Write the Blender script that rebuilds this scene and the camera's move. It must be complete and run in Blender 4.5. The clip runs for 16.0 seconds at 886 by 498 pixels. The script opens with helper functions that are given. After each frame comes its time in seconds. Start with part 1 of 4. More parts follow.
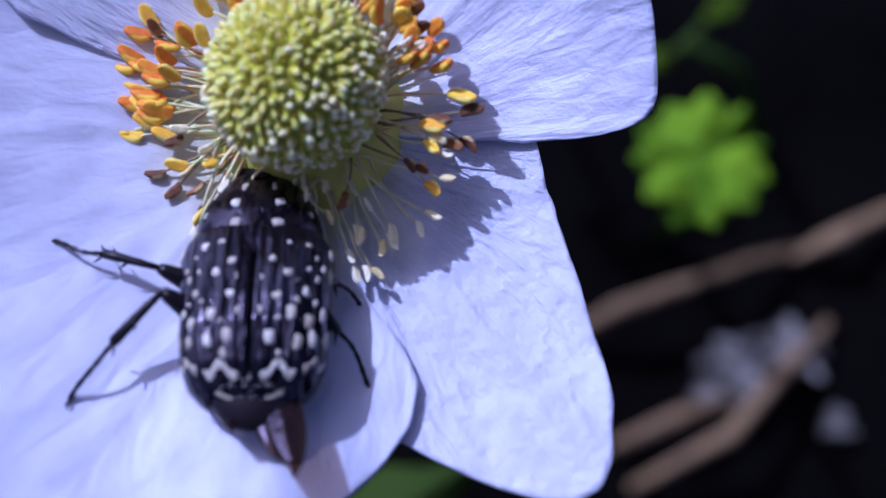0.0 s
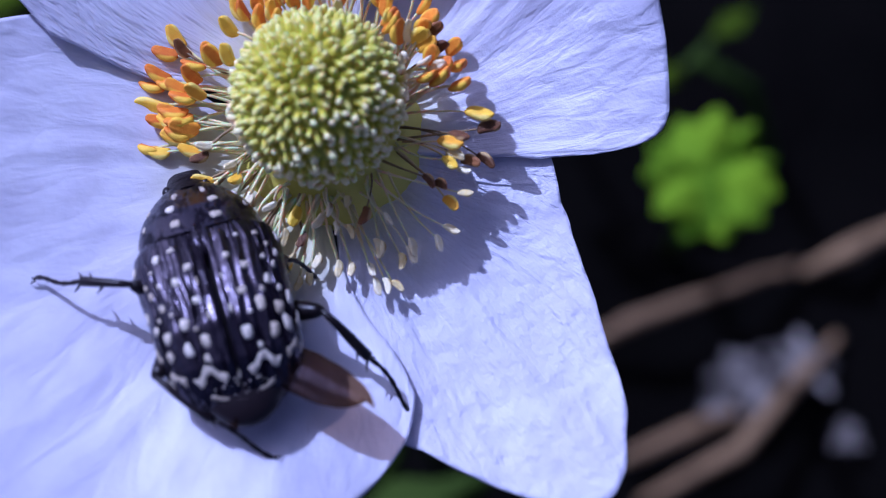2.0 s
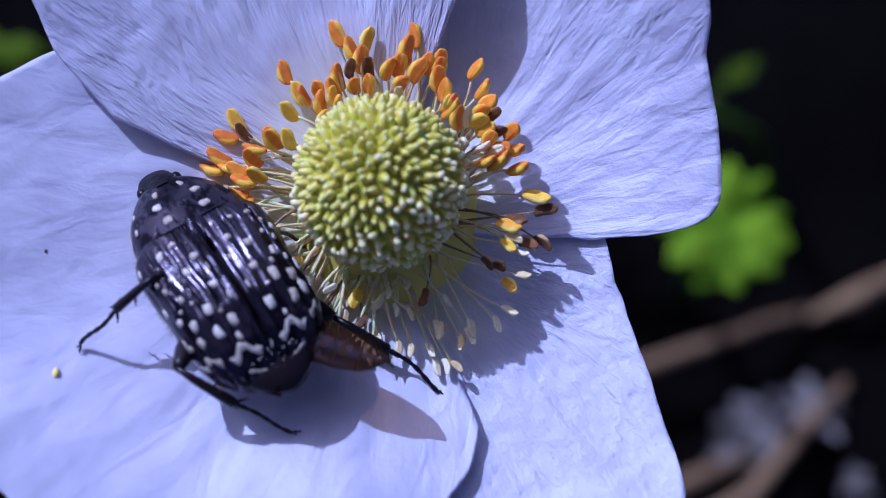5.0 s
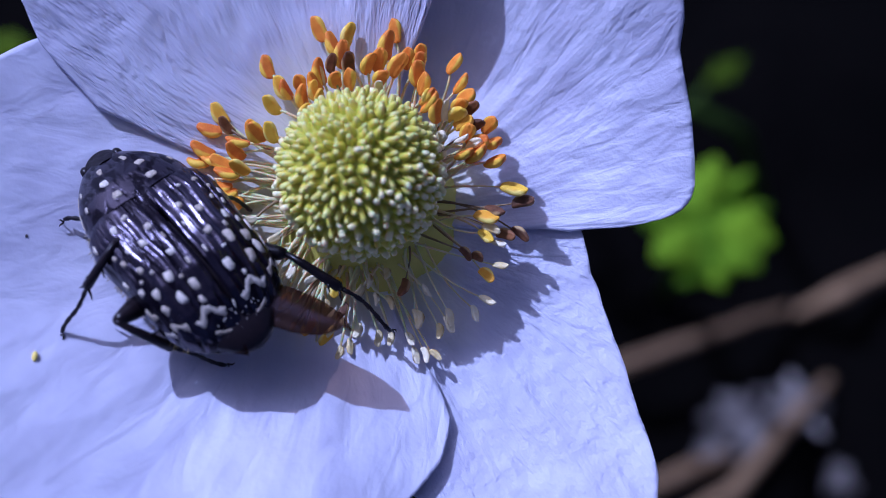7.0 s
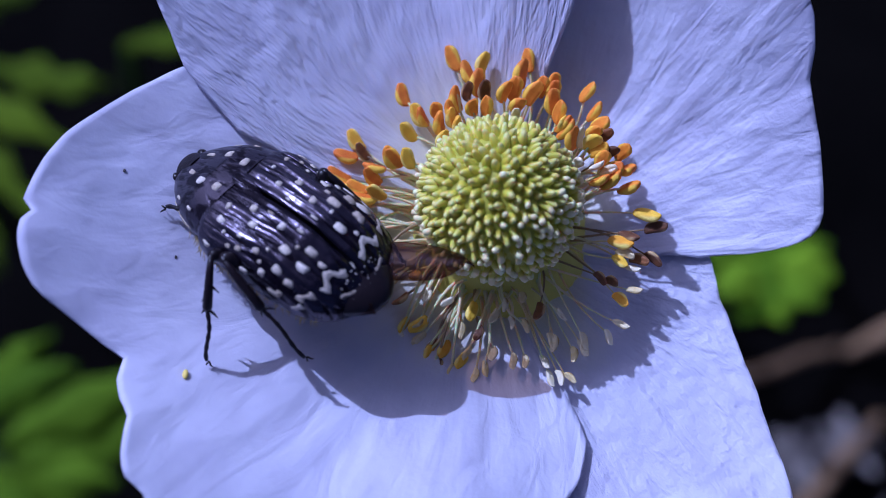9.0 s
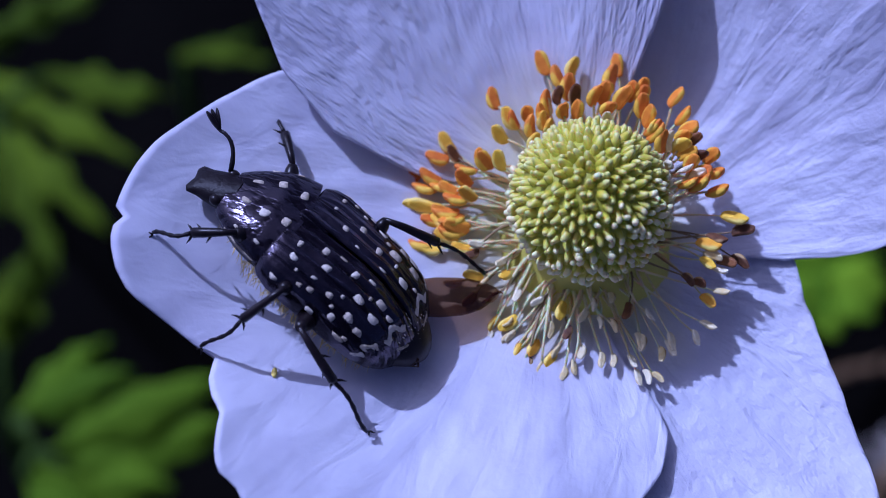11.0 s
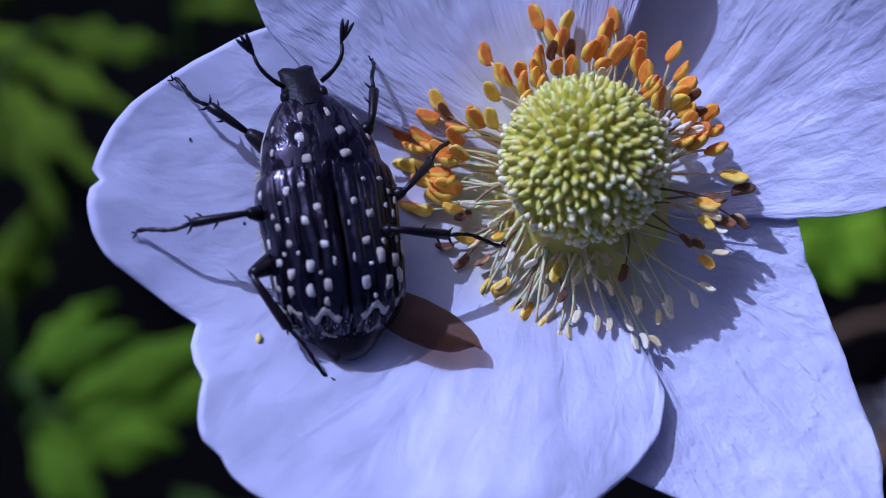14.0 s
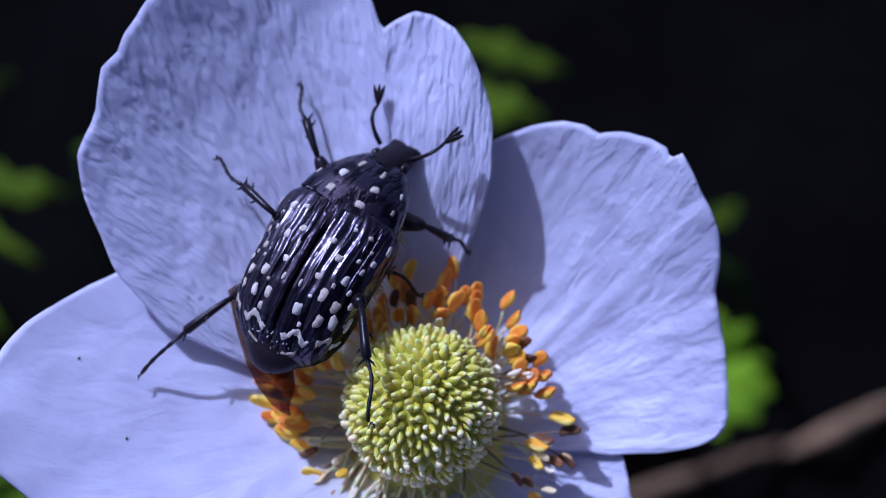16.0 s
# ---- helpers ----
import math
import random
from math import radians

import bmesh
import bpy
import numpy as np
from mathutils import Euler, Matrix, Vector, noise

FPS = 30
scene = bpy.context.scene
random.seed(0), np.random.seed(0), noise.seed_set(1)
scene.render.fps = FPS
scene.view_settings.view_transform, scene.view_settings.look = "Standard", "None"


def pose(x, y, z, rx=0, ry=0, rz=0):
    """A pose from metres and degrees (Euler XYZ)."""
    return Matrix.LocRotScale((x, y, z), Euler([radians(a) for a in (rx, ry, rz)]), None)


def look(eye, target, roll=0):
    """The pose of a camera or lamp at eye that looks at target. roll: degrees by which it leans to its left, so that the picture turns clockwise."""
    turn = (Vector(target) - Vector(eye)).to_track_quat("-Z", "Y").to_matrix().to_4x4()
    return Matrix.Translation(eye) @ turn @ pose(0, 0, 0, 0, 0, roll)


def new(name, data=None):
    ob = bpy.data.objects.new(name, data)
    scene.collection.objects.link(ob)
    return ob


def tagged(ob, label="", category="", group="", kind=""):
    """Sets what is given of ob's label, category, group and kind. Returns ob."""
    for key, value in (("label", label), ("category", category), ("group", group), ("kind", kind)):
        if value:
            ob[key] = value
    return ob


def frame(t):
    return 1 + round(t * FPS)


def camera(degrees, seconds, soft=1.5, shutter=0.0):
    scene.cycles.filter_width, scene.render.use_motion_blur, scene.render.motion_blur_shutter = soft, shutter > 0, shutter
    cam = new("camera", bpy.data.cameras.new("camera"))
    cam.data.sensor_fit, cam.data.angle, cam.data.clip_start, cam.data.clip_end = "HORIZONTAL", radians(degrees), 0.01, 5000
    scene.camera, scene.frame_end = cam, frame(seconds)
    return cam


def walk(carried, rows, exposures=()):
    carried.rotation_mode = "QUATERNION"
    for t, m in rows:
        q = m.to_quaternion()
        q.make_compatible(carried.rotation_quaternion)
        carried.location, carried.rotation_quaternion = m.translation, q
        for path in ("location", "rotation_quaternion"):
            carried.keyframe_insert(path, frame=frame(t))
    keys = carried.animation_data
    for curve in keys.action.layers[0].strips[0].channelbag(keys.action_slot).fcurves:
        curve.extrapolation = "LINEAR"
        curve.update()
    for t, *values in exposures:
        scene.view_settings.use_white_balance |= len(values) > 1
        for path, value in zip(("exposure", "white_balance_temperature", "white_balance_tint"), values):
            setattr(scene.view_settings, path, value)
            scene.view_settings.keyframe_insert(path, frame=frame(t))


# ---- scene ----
cam = camera(35.0, 16.0, soft=0.9, shutter=0.0)
MM = 0.001  # plan numbers are millimetres
CAMERA_ROWS = (
    (0, 5.54, -19.71, 50.85, 15.89, 0.31, 0.00),
    (0.5, 5.85, -20.74, 50.42, 15.66, 0.59, -0.20),
    (1, 6.05, -19.41, 51.85, 15.88, 0.84, -0.39),
    (1.5, 5.18, -20.00, 51.80, 16.59, 0.70, 0.19),
    (2, 5.18, -20.21, 52.24, 16.53, 0.65, 0.06),
    (2.5, 4.39, -20.31, 52.43, 16.85, 0.56, -0.36),
    (3, 4.05, -20.15, 53.01, 16.76, 0.53, -0.48),
    (3.5, 4.19, -18.66, 53.33, 16.99, 1.14, -0.32),
    (6, 1.40, -19.04, 54.36, 18.27, -0.05, 0.01),
    (6.5, 1.20, -19.24, 54.78, 18.30, -0.04, 0.05),
    (7, 3.11, -19.43, 54.66, 17.91, -0.02, -0.18),
    (7.5, 3.39, -19.73, 54.18, 18.12, 0.49, -0.05),
    (8, 1.64, -18.74, 55.04, 18.63, 1.17, -0.04),
    (8.5, -0.20, -19.79, 54.98, 19.25, 0.46, 0.18),
    (9, -1.40, -20.33, 55.46, 19.52, 0.70, 0.44),
    (11.5, -4.06, -21.59, 56.37, 20.23, 1.75, 1.43),
    (12, -4.19, -21.73, 56.31, 20.05, 1.34, 1.17),
    (12.5, -4.17, -21.42, 56.31, 20.59, 1.75, 1.77),
    (13, -2.90, -21.08, 54.85, 19.93, 1.25, 1.22),
    (13.5, -3.20, -20.64, 54.46, 18.73, 1.72, 1.32),
    (14, -2.95, -20.40, 54.97, 18.18, 2.34, 1.27),
    (14.5, -3.39, -20.59, 55.28, 20.12, 1.94, 2.21),
    (15, -3.96, -21.53, 57.24, 23.16, 0.29, 1.99),
    (15.5, -1.22, -15.77, 59.42, 20.04, -1.99, 1.01),
    (16, -0.05, -15.85, 60.75, 21.92, -1.11, 0.56),
)
EXPOSURES = ((0, -0.60, 4480, 36), (4, -0.68, 4480, 36), (7, -0.81, 4410, 36), (11.5, -0.94, 4410, 37), (14.5, -0.98, 4420, 37), (15.5, -0.74, 4500, 35), (16, -0.70, 4500, 35))
walk(cam, [(t, pose(x * MM, y * MM, z * MM, rx, ry, rz)) for t, x, y, z, rx, ry, rz in CAMERA_ROWS], EXPOSURES)
cam.data.dof.use_dof = True
cam.data.dof.focus_distance = 0.0555
cam.data.dof.aperture_fstop = 38.0

# ---- light: clear sky and one low sun ----
SUN_AZIMUTH, SUN_HEIGHT = 132.0, 47.0  # degrees, counter-clockwise from +x; above the horizon
sun_way = Vector((math.cos(radians(SUN_AZIMUTH)) * math.cos(radians(SUN_HEIGHT)),
                  math.sin(radians(SUN_AZIMUTH)) * math.cos(radians(SUN_HEIGHT)), math.sin(radians(SUN_HEIGHT))))
world = bpy.data.worlds.new("sky")
scene.world = world
world.use_nodes = True
wn = world.node_tree.nodes
sky = wn.new("ShaderNodeTexSky")
sky.sky_type, sky.sun_disc = "NISHITA", False
sky.air_density, sky.dust_density, sky.ozone_density = 0.25, 4.0, 0.0  # bright haze
sky.sun_elevation, sky.sun_rotation = radians(SUN_HEIGHT), radians(90 - SUN_AZIMUTH)
world.node_tree.links.new(sky.outputs[0], wn["Background"].inputs[0])
wn["Background"].inputs[1].default_value = 0.14
sun = new("sun", bpy.data.lights.new("sun", "SUN"))
sun.data.energy, sun.data.angle, sun.data.color = 4.15, radians(0.5), (1.0, 0.99, 0.98)
sun.matrix_world = look(sun_way * 2, (0, 0, 0))


# ---- materials ----
class Nodes:
    """A node material under construction."""

    def __init__(self, name, rough=0.5, **values):
        self.material = bpy.data.materials.new(name)
        self.material.use_nodes = True
        self.tree = self.material.node_tree
        self.shader = self.tree.nodes["Principled BSDF"]
        self.set("Roughness", rough)
        for key, value in values.items():
            self.set(key.replace("_", " "), value)

    def set(self, key, value):
        if isinstance(value, bpy.types.NodeSocket):
            self.tree.links.new(value, self.shader.inputs[key])
        else:
            self.shader.inputs[key].default_value = value if not isinstance(value, tuple) or "Radius" in key else (*value, 1.0)[:4]

    def add(self, kind, out=0, settings=None, **inputs):
        node = self.tree.nodes.new(kind)
        for key, value in (settings or {}).items():
            if key == "data_type":
                node.data_type = value
            elif key == "operation":
                node.operation = value
        for key, value in inputs.items():
            socket = node.inputs[int(key[1:])] if key[0] == "i" and key[1:].isdigit() else node.inputs[key]
            if isinstance(value, bpy.types.NodeSocket):
                self.tree.links.new(value, socket)
            else:
                socket.default_value = value
        return node.outputs[out]

    def coords(self, which="Object", scale=(1000.0, 1000.0, 1000.0)):
        return self.add("ShaderNodeMapping", Vector=self.add("ShaderNodeTexCoord", {"Object": 3, "UV": 2, "Generated": 0}[which]), Scale=scale)

    def noise(self, vector, scale, detail=4.0, rough=0.55):
        return self.add("ShaderNodeTexNoise", 0, Vector=vector, Scale=scale, Detail=detail, Roughness=rough)

    def ramp(self, value, *stops):
        node = self.tree.nodes.new("ShaderNodeValToRGB")
        self.tree.links.new(value, node.inputs[0])
        while len(node.color_ramp.elements) < len(stops):
            node.color_ramp.elements.new(0.5)
        for element, (at, colour) in zip(node.color_ramp.elements, stops):
            element.position, element.color = at, (*colour, 1.0)
        return node.outputs[0]

    def random(self):
        return self.add("ShaderNodeObjectInfo", 5)

    def bump(self, height, strength, distance, normal=None):
        node = self.tree.nodes.new("ShaderNodeBump")
        node.inputs["Distance"].default_value = distance * MM
        if isinstance(strength, bpy.types.NodeSocket):
            self.tree.links.new(strength, node.inputs["Strength"])
        else:
            node.inputs["Strength"].default_value = strength
        self.tree.links.new(height, node.inputs["Height"])
        if normal:
            self.tree.links.new(normal, node.inputs["Normal"])
        return node.outputs[0]


def petal_material(name, streak, crinkle, dash=(90.0, 14.0)):
    """White petal skin: streaks along its length and crinkles, in millimetres of relief."""
    m = Nodes(name, 0.5, Specular_IOR_Level=0.3)
    fine = m.noise(m.coords("UV", (*dash, 1.0)), 1.0, 1.5, 0.5)
    broad = m.add("ShaderNodeTexNoise", 0, Vector=m.coords("UV", (26.0, 7.0, 1.0)), Scale=1.0, Detail=3.0, Roughness=0.5, Distortion=0.6)
    grain = m.noise(m.coords(), 1.5, 4.0, 0.55)
    stains = m.noise(m.coords(), 0.35, 3.0)
    skin = m.ramp(stains, (0.3, (0.66, 0.64, 0.76)), (0.6, (0.76, 0.75, 0.86)))
    out = m.add("ShaderNodeSeparateXYZ", 1, Vector=m.coords("UV", (1.0, 1.0, 1.0)))
    # Warm light bounced round the heart is painted into the petal base.
    base_glow = m.ramp(m.add("ShaderNodeMath", 0, {"operation": "ADD"}, i0=out, i1=m.add("ShaderNodeMath", 0, {"operation": "MULTIPLY"}, i0=broad, i1=0.08)),
                  (0.15, (1.0, 1.0, 1.0)), (0.40, (0.0, 0.0, 0.0)))
    m.set("Base Color", m.add("ShaderNodeMix", 2, {"data_type": "RGBA"}, i0=base_glow, i6=skin, i7=(0.80, 0.77, 0.50, 1.0)))
    outward = m.ramp(out, (0.2, (0.22, 0.22, 0.22)), (0.65, (0.9, 0.9, 0.9)))  # smoother towards the heart of the flower
    n = m.bump(broad, outward, min(0.3, streak * 5))
    n = m.bump(fine, outward, streak, n)
    m.set("Normal", m.bump(grain, 0.7, crinkle, n))
    m.set("Subsurface Weight", 0.1)
    m.set("Subsurface Radius", (0.6, 0.6, 0.7))
    m.set("Subsurface Scale", 0.3 * MM)
    lit = m.tree.nodes.new("ShaderNodeBsdfTranslucent")
    lit.inputs[0].default_value = (0.6, 0.58, 0.62, 1.0)
    mix = m.tree.nodes.new("ShaderNodeMixShader")
    mix.inputs[0].default_value = 0.18
    m.tree.links.new(m.shader.outputs[0], mix.inputs[1])
    m.tree.links.new(lit.outputs[0], mix.inputs[2])
    m.tree.links.new(mix.outputs[0], m.tree.nodes["Material Output"].inputs[0])
    return m.material


def varied(name, dark, light, rough, scale, bump=0.3, depth=0.05, **values):
    """A matt natural surface: two colours by object and by grain."""
    m = Nodes(name, rough, **values)
    grain = m.noise(m.coords(), scale, 4.0)
    mixed = m.add("ShaderNodeMath", 0, {"operation": "ADD"}, i0=m.add("ShaderNodeMath", 0, {"operation": "MULTIPLY"}, i0=grain, i1=0.6),
                  i1=m.add("ShaderNodeMath", 0, {"operation": "MULTIPLY"}, i0=m.random(), i1=0.4))
    m.set("Base Color", m.ramp(mixed, (0.25, dark), (0.75, light)))
    m.set("Normal", m.bump(grain, bump, depth))
    return m.material


def shell_material(name, along, depth):
    """Black chitin: glossy flat-topped ridges with duller grooves between."""
    m = Nodes(name, 0.25, Specular_Tint=(0.93, 0.80, 1.0))
    grain = m.noise(m.coords(), 3.0, 4.0)
    lines = m.noise(m.coords("Object", (2900.0, along, 700.0)), 1.0, 2.0)
    ridge = m.ramp(lines, (0.42, (0.0, 0.0, 0.0)), (0.53, (1.0, 1.0, 1.0)))
    m.set("Base Color", m.ramp(grain, (0.3, (0.002, 0.0015, 0.003)), (0.8, (0.006, 0.004, 0.008))))
    m.set("Specular IOR Level", m.ramp(ridge, (0.0, (0.12, 0.12, 0.12)), (1.0, (0.8, 0.8, 0.8))))
    m.set("Roughness", m.ramp(grain, (0.35, (0.19, 0.19, 0.19)), (0.65, (0.27, 0.27, 0.27))))
    n = m.bump(ridge, 1.0, depth)
    m.set("Normal", m.bump(m.noise(m.coords(), 2.2, 2.0), 0.5, depth, n))
    return m.material


def wing_material():
    """Thin brown membrane that lets some light through."""
    m = Nodes("brown_wing", 0.22, Specular_IOR_Level=0.6, Specular_Tint=(0.85, 0.75, 1.0))
    veins = m.noise(m.coords("Object", (3000.0, 350.0, 1000.0)), 1.0, 4.0)
    m.set("Base Color", m.ramp(veins, (0.40, (0.006, 0.003, 0.003)), (0.60, (0.034, 0.016, 0.013))))
    m.set("Normal", m.bump(m.noise(m.coords(), 3.0, 2.0), 0.5, 0.05, m.bump(veins, 0.8, 0.06)))
    clear = m.tree.nodes.new("ShaderNodeBsdfTransparent")
    clear.inputs[0].default_value = (0.80, 0.62, 0.44, 1.0)
    mix = m.tree.nodes.new("ShaderNodeMixShader")
    mix.inputs[0].default_value = 0.6
    m.tree.links.new(m.shader.outputs[0], mix.inputs[1])
    m.tree.links.new(clear.outputs[0], mix.inputs[2])
    m.tree.links.new(mix.outputs[0], m.tree.nodes["Material Output"].inputs[0])
    return m.material


def carpel_material(name, joined, tip):
    """Yellow-green nubs, with tips of another colour."""
    m = Nodes(name, 0.42, Subsurface_Weight=0.2, Subsurface_Scale=0.3 * MM)
    if joined:
        out = m.add("ShaderNodeVectorMath", 1, {"operation": "LENGTH"}, i0=m.add("ShaderNodeVectorMath", 0, {"operation": "SUBTRACT"}, i0=m.coords(), i1=(0.0, 0.0, 4.0)))
        height = m.add("ShaderNodeMath", 0, {"operation": "SUBTRACT"}, i0=out, i1=2.85)
        wander = m.add("ShaderNodeNewGeometry", 8)
    else:
        height, wander = m.add("ShaderNodeSeparateXYZ", 2, Vector=m.coords()), m.random()
    level = m.add("ShaderNodeMath", 0, {"operation": "ADD"}, i0=height, i1=m.add("ShaderNodeMath", 0, {"operation": "MULTIPLY"}, i0=wander, i1=0.12))
    m.set("Base Color", m.ramp(level, (0.0, (0.44, 0.42, 0.012)), (0.24, (0.58, 0.54, 0.03)), (0.38, (0.67, 0.62, 0.08)), (0.47, tip)))
    m.set("Normal", m.bump(m.noise(m.coords(), 6.0), 0.3, 0.03))
    return m.material


def anther_material(name, dark, light, edge):
    """Pollen-dusted lobes with a seam and edge of another colour."""
    m = Nodes(name, 0.65)
    grain = m.noise(m.coords(), 3.0, 4.0)
    mixed = m.add("ShaderNodeMath", 0, {"operation": "ADD"}, i0=m.add("ShaderNodeMath", 0, {"operation": "MULTIPLY"}, i0=grain, i1=0.6),
                  i1=m.add("ShaderNodeMath", 0, {"operation": "MULTIPLY"}, i0=m.random(), i1=0.4))
    across = m.add("ShaderNodeMath", 0, {"operation": "ABSOLUTE"}, i0=m.add("ShaderNodeSeparateXYZ", 0, Vector=m.coords()))
    side = m.ramp(m.add("ShaderNodeMath", 0, {"operation": "ADD"}, i0=across, i1=m.add("ShaderNodeMath", 0, {"operation": "MULTIPLY"}, i0=grain, i1=0.08)),
                  (0.22, (0.0, 0.0, 0.0)), (0.30, (1.0, 1.0, 1.0)))
    m.set("Base Color", m.add("ShaderNodeMix", 2, {"data_type": "RGBA"}, i0=side, i6=m.ramp(mixed, (0.25, dark), (0.75, light)), i7=(*edge, 1.0)))
    m.set("Normal", m.bump(m.noise(m.coords(), 12.0, 3.0), 0.7, 0.04))
    return m.material


WRINKLED = petal_material("wrinkled_petal", 0.14, 0.05, (92.0, 20.0))
SMOOTH = petal_material("smooth_petal", 0.03, 0.05)
VEINED = petal_material("veined_petal", 0.035, 0.13)
PEBBLED = petal_material("pebbled_petal", 0.05, 0.24)
CARPEL = carpel_material("green_carpel", False, (0.68, 0.66, 0.18))
TIPPED_CARPEL = carpel_material("tipped_carpel", False, (0.88, 0.80, 0.40))
LOW_CARPEL = carpel_material("low_carpel", True, (0.88, 0.80, 0.40))
CORE = varied("green_core", (0.36, 0.36, 0.012), (0.46, 0.45, 0.03), 0.55, 1.6)
COLLAR = varied("pale_collar", (0.52, 0.48, 0.03), (0.64, 0.58, 0.09), 0.6, 0.8)
FILAMENT = varied("filament", (0.68, 0.58, 0.24), (0.80, 0.72, 0.40), 0.5, 1.5, Subsurface_Weight=0.5, Subsurface_Scale=0.4 * MM)
# Dark brown copy for brown stamens, with shade put into its colour.
SHADED_FILAMENT = varied("shaded_filament", (0.16, 0.10, 0.04), (0.34, 0.24, 0.10), 0.6, 1.5)
ANTHERS = {
    "o": anther_material("orange_anther", (0.66, 0.15, 0.002), (0.90, 0.34, 0.006), (0.92, 0.58, 0.03)),
    "y": anther_material("yellow_anther", (0.84, 0.38, 0.004), (0.92, 0.60, 0.02), (0.93, 0.74, 0.14)),
    "b": anther_material("brown_anther", (0.09, 0.035, 0.012), (0.30, 0.12, 0.03), (0.52, 0.36, 0.14)),
    "w": anther_material("cream_anther", (0.74, 0.58, 0.22), (0.90, 0.84, 0.60), (0.42, 0.25, 0.06)),
}
SHELL = shell_material("black_chitin", 230.0, 0.055)
NECK = shell_material("pitted_chitin", 1200.0, 0.015)
DARK = varied("dark_leg", (0.004, 0.003, 0.004), (0.016, 0.011, 0.013), 0.3, 5.0, Specular_IOR_Level=0.24)
HEAD = varied("dull_chitin", (0.003, 0.002, 0.003), (0.009, 0.006, 0.008), 0.42, 4.0, 0.6, 0.08, Specular_IOR_Level=0.16)
SPOT = varied("white_scales", (0.36, 0.30, 0.22), (0.72, 0.66, 0.55), 0.9, 7.0, 0.6, 0.05, Specular_IOR_Level=0.2)
HAIR = varied("tawny_hair", (0.50, 0.36, 0.08), (0.80, 0.66, 0.28), 0.6, 6.0)
WING = wing_material()
# One foliage in four tones: sun and shade are put into the colours.
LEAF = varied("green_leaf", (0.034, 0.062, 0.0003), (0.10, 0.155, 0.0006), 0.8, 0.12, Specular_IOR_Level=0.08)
SUNNY_LEAF = varied("sunny_leaf", (0.045, 0.095, 0.0003), (0.105, 0.185, 0.0006), 0.8, 0.08, Specular_IOR_Level=0.08)
# Darker copy: the shade under the petal is put into this colour.
SHADE_LEAF = varied("shade_leaf", (0.012, 0.025, 0.002), (0.035, 0.06, 0.006), 0.8, 0.1, Specular_IOR_Level=0.08)
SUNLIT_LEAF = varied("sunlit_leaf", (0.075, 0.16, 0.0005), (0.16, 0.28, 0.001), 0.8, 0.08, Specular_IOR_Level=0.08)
STALK = varied("green_stalk", (0.03, 0.06, 0.004), (0.06, 0.10, 0.012), 0.7, 0.3, Specular_IOR_Level=0.1)
TWIG = varied("dry_twig", (0.12, 0.07, 0.026), (0.29, 0.185, 0.08), 0.8, 0.2, 0.5, 0.4)
HUSK = varied("dry_husk", (0.10, 0.085, 0.07), (0.23, 0.205, 0.175), 0.8, 0.15, 0.5, 0.4)
DIRT = varied("brown_dirt", (0.05, 0.04, 0.045), (0.11, 0.09, 0.09), 0.9, 4.0)
# Near-black: nothing shades the ground, so its deep shade is in this colour.
SHADED_SOIL = varied("shaded_soil", (0.0008, 0.0007, 0.0007), (0.003, 0.0025, 0.002), 1.0, 0.12, 0.8, 2.0, Specular_IOR_Level=0.05)


# ---- mesh helpers (millimetres in, metres out) ----
def part(name, bm, material, parent=None, label=""):
    bm.transform(Matrix.Scale(MM, 4))
    mesh = bpy.data.meshes.new(name)
    bm.to_mesh(mesh)
    bm.free()
    mesh.materials.append(material)
    for face in mesh.polygons:
        face.use_smooth = True
    ob = new(name, mesh)
    ob.parent = parent
    return tagged(ob, label)


def shared(name, mesh, parent, m):
    ob = new(name, mesh)
    ob.parent = parent
    ob.matrix_basis = m
    return ob


def mm_pose(x, y, z, rx=0, ry=0, rz=0):
    return pose(x * MM, y * MM, z * MM, rx, ry, rz)


def empty(name, m, label, category, group="", kind=""):
    ob = new(name)
    ob.empty_display_size = 0.002
    ob.matrix_basis = m
    return tagged(ob, label, category, group, kind)


def sheet(nu, nv, place, bm=None, closed=False):
    """A grid of (nu + 1) x (nv + 1) points place(u, v), with u, v from 0 to 1 as its UV."""
    bm = bm or bmesh.new()
    uv = bm.loops.layers.uv.verify()
    rows = [[bm.verts.new(place(i / nu, j / nv)) for i in range(nu + (0 if closed else 1))] for j in range(nv + 1)]
    for j in range(nv):
        for i in range(nu):
            k = (i + 1) % len(rows[0])
            face = bm.faces.new((rows[j][i], rows[j][k], rows[j + 1][k], rows[j + 1][i]))
            for loop, (a, b) in zip(face.loops, ((i, j), (i + 1, j), (i + 1, j + 1), (i, j + 1))):
                loop[uv].uv = (a / nu, b / nv)
    return bm


def table(pairs, x):
    """The value at x of a line through (x, value) pairs."""
    return float(np.interp(x, [p[0] for p in pairs], [p[1] for p in pairs]))


def tube(path, radii, sides=8, bm=None):
    """A closed tube along a list of points."""
    bm = bm or bmesh.new()
    path = [Vector(p) for p in path]
    rings = []
    side = None
    for i, p in enumerate(path):
        along = (path[min(i + 1, len(path) - 1)] - path[max(i - 1, 0)]).normalized()
        if side is None:
            side = along.orthogonal().normalized()
        side = (side - along * side.dot(along)).normalized()
        other = along.cross(side)
        rings.append([bm.verts.new(p + radii[i] * (side * math.cos(a) + other * math.sin(a)))
                      for a in (2 * math.pi * k / sides for k in range(sides))])
    for a, b in zip(rings, rings[1:]):
        for k in range(sides):
            bm.faces.new((a[k], a[(k + 1) % sides], b[(k + 1) % sides], b[k]))
    bm.faces.new(rings[0][::-1])
    bm.faces.new(rings[-1])
    return bm


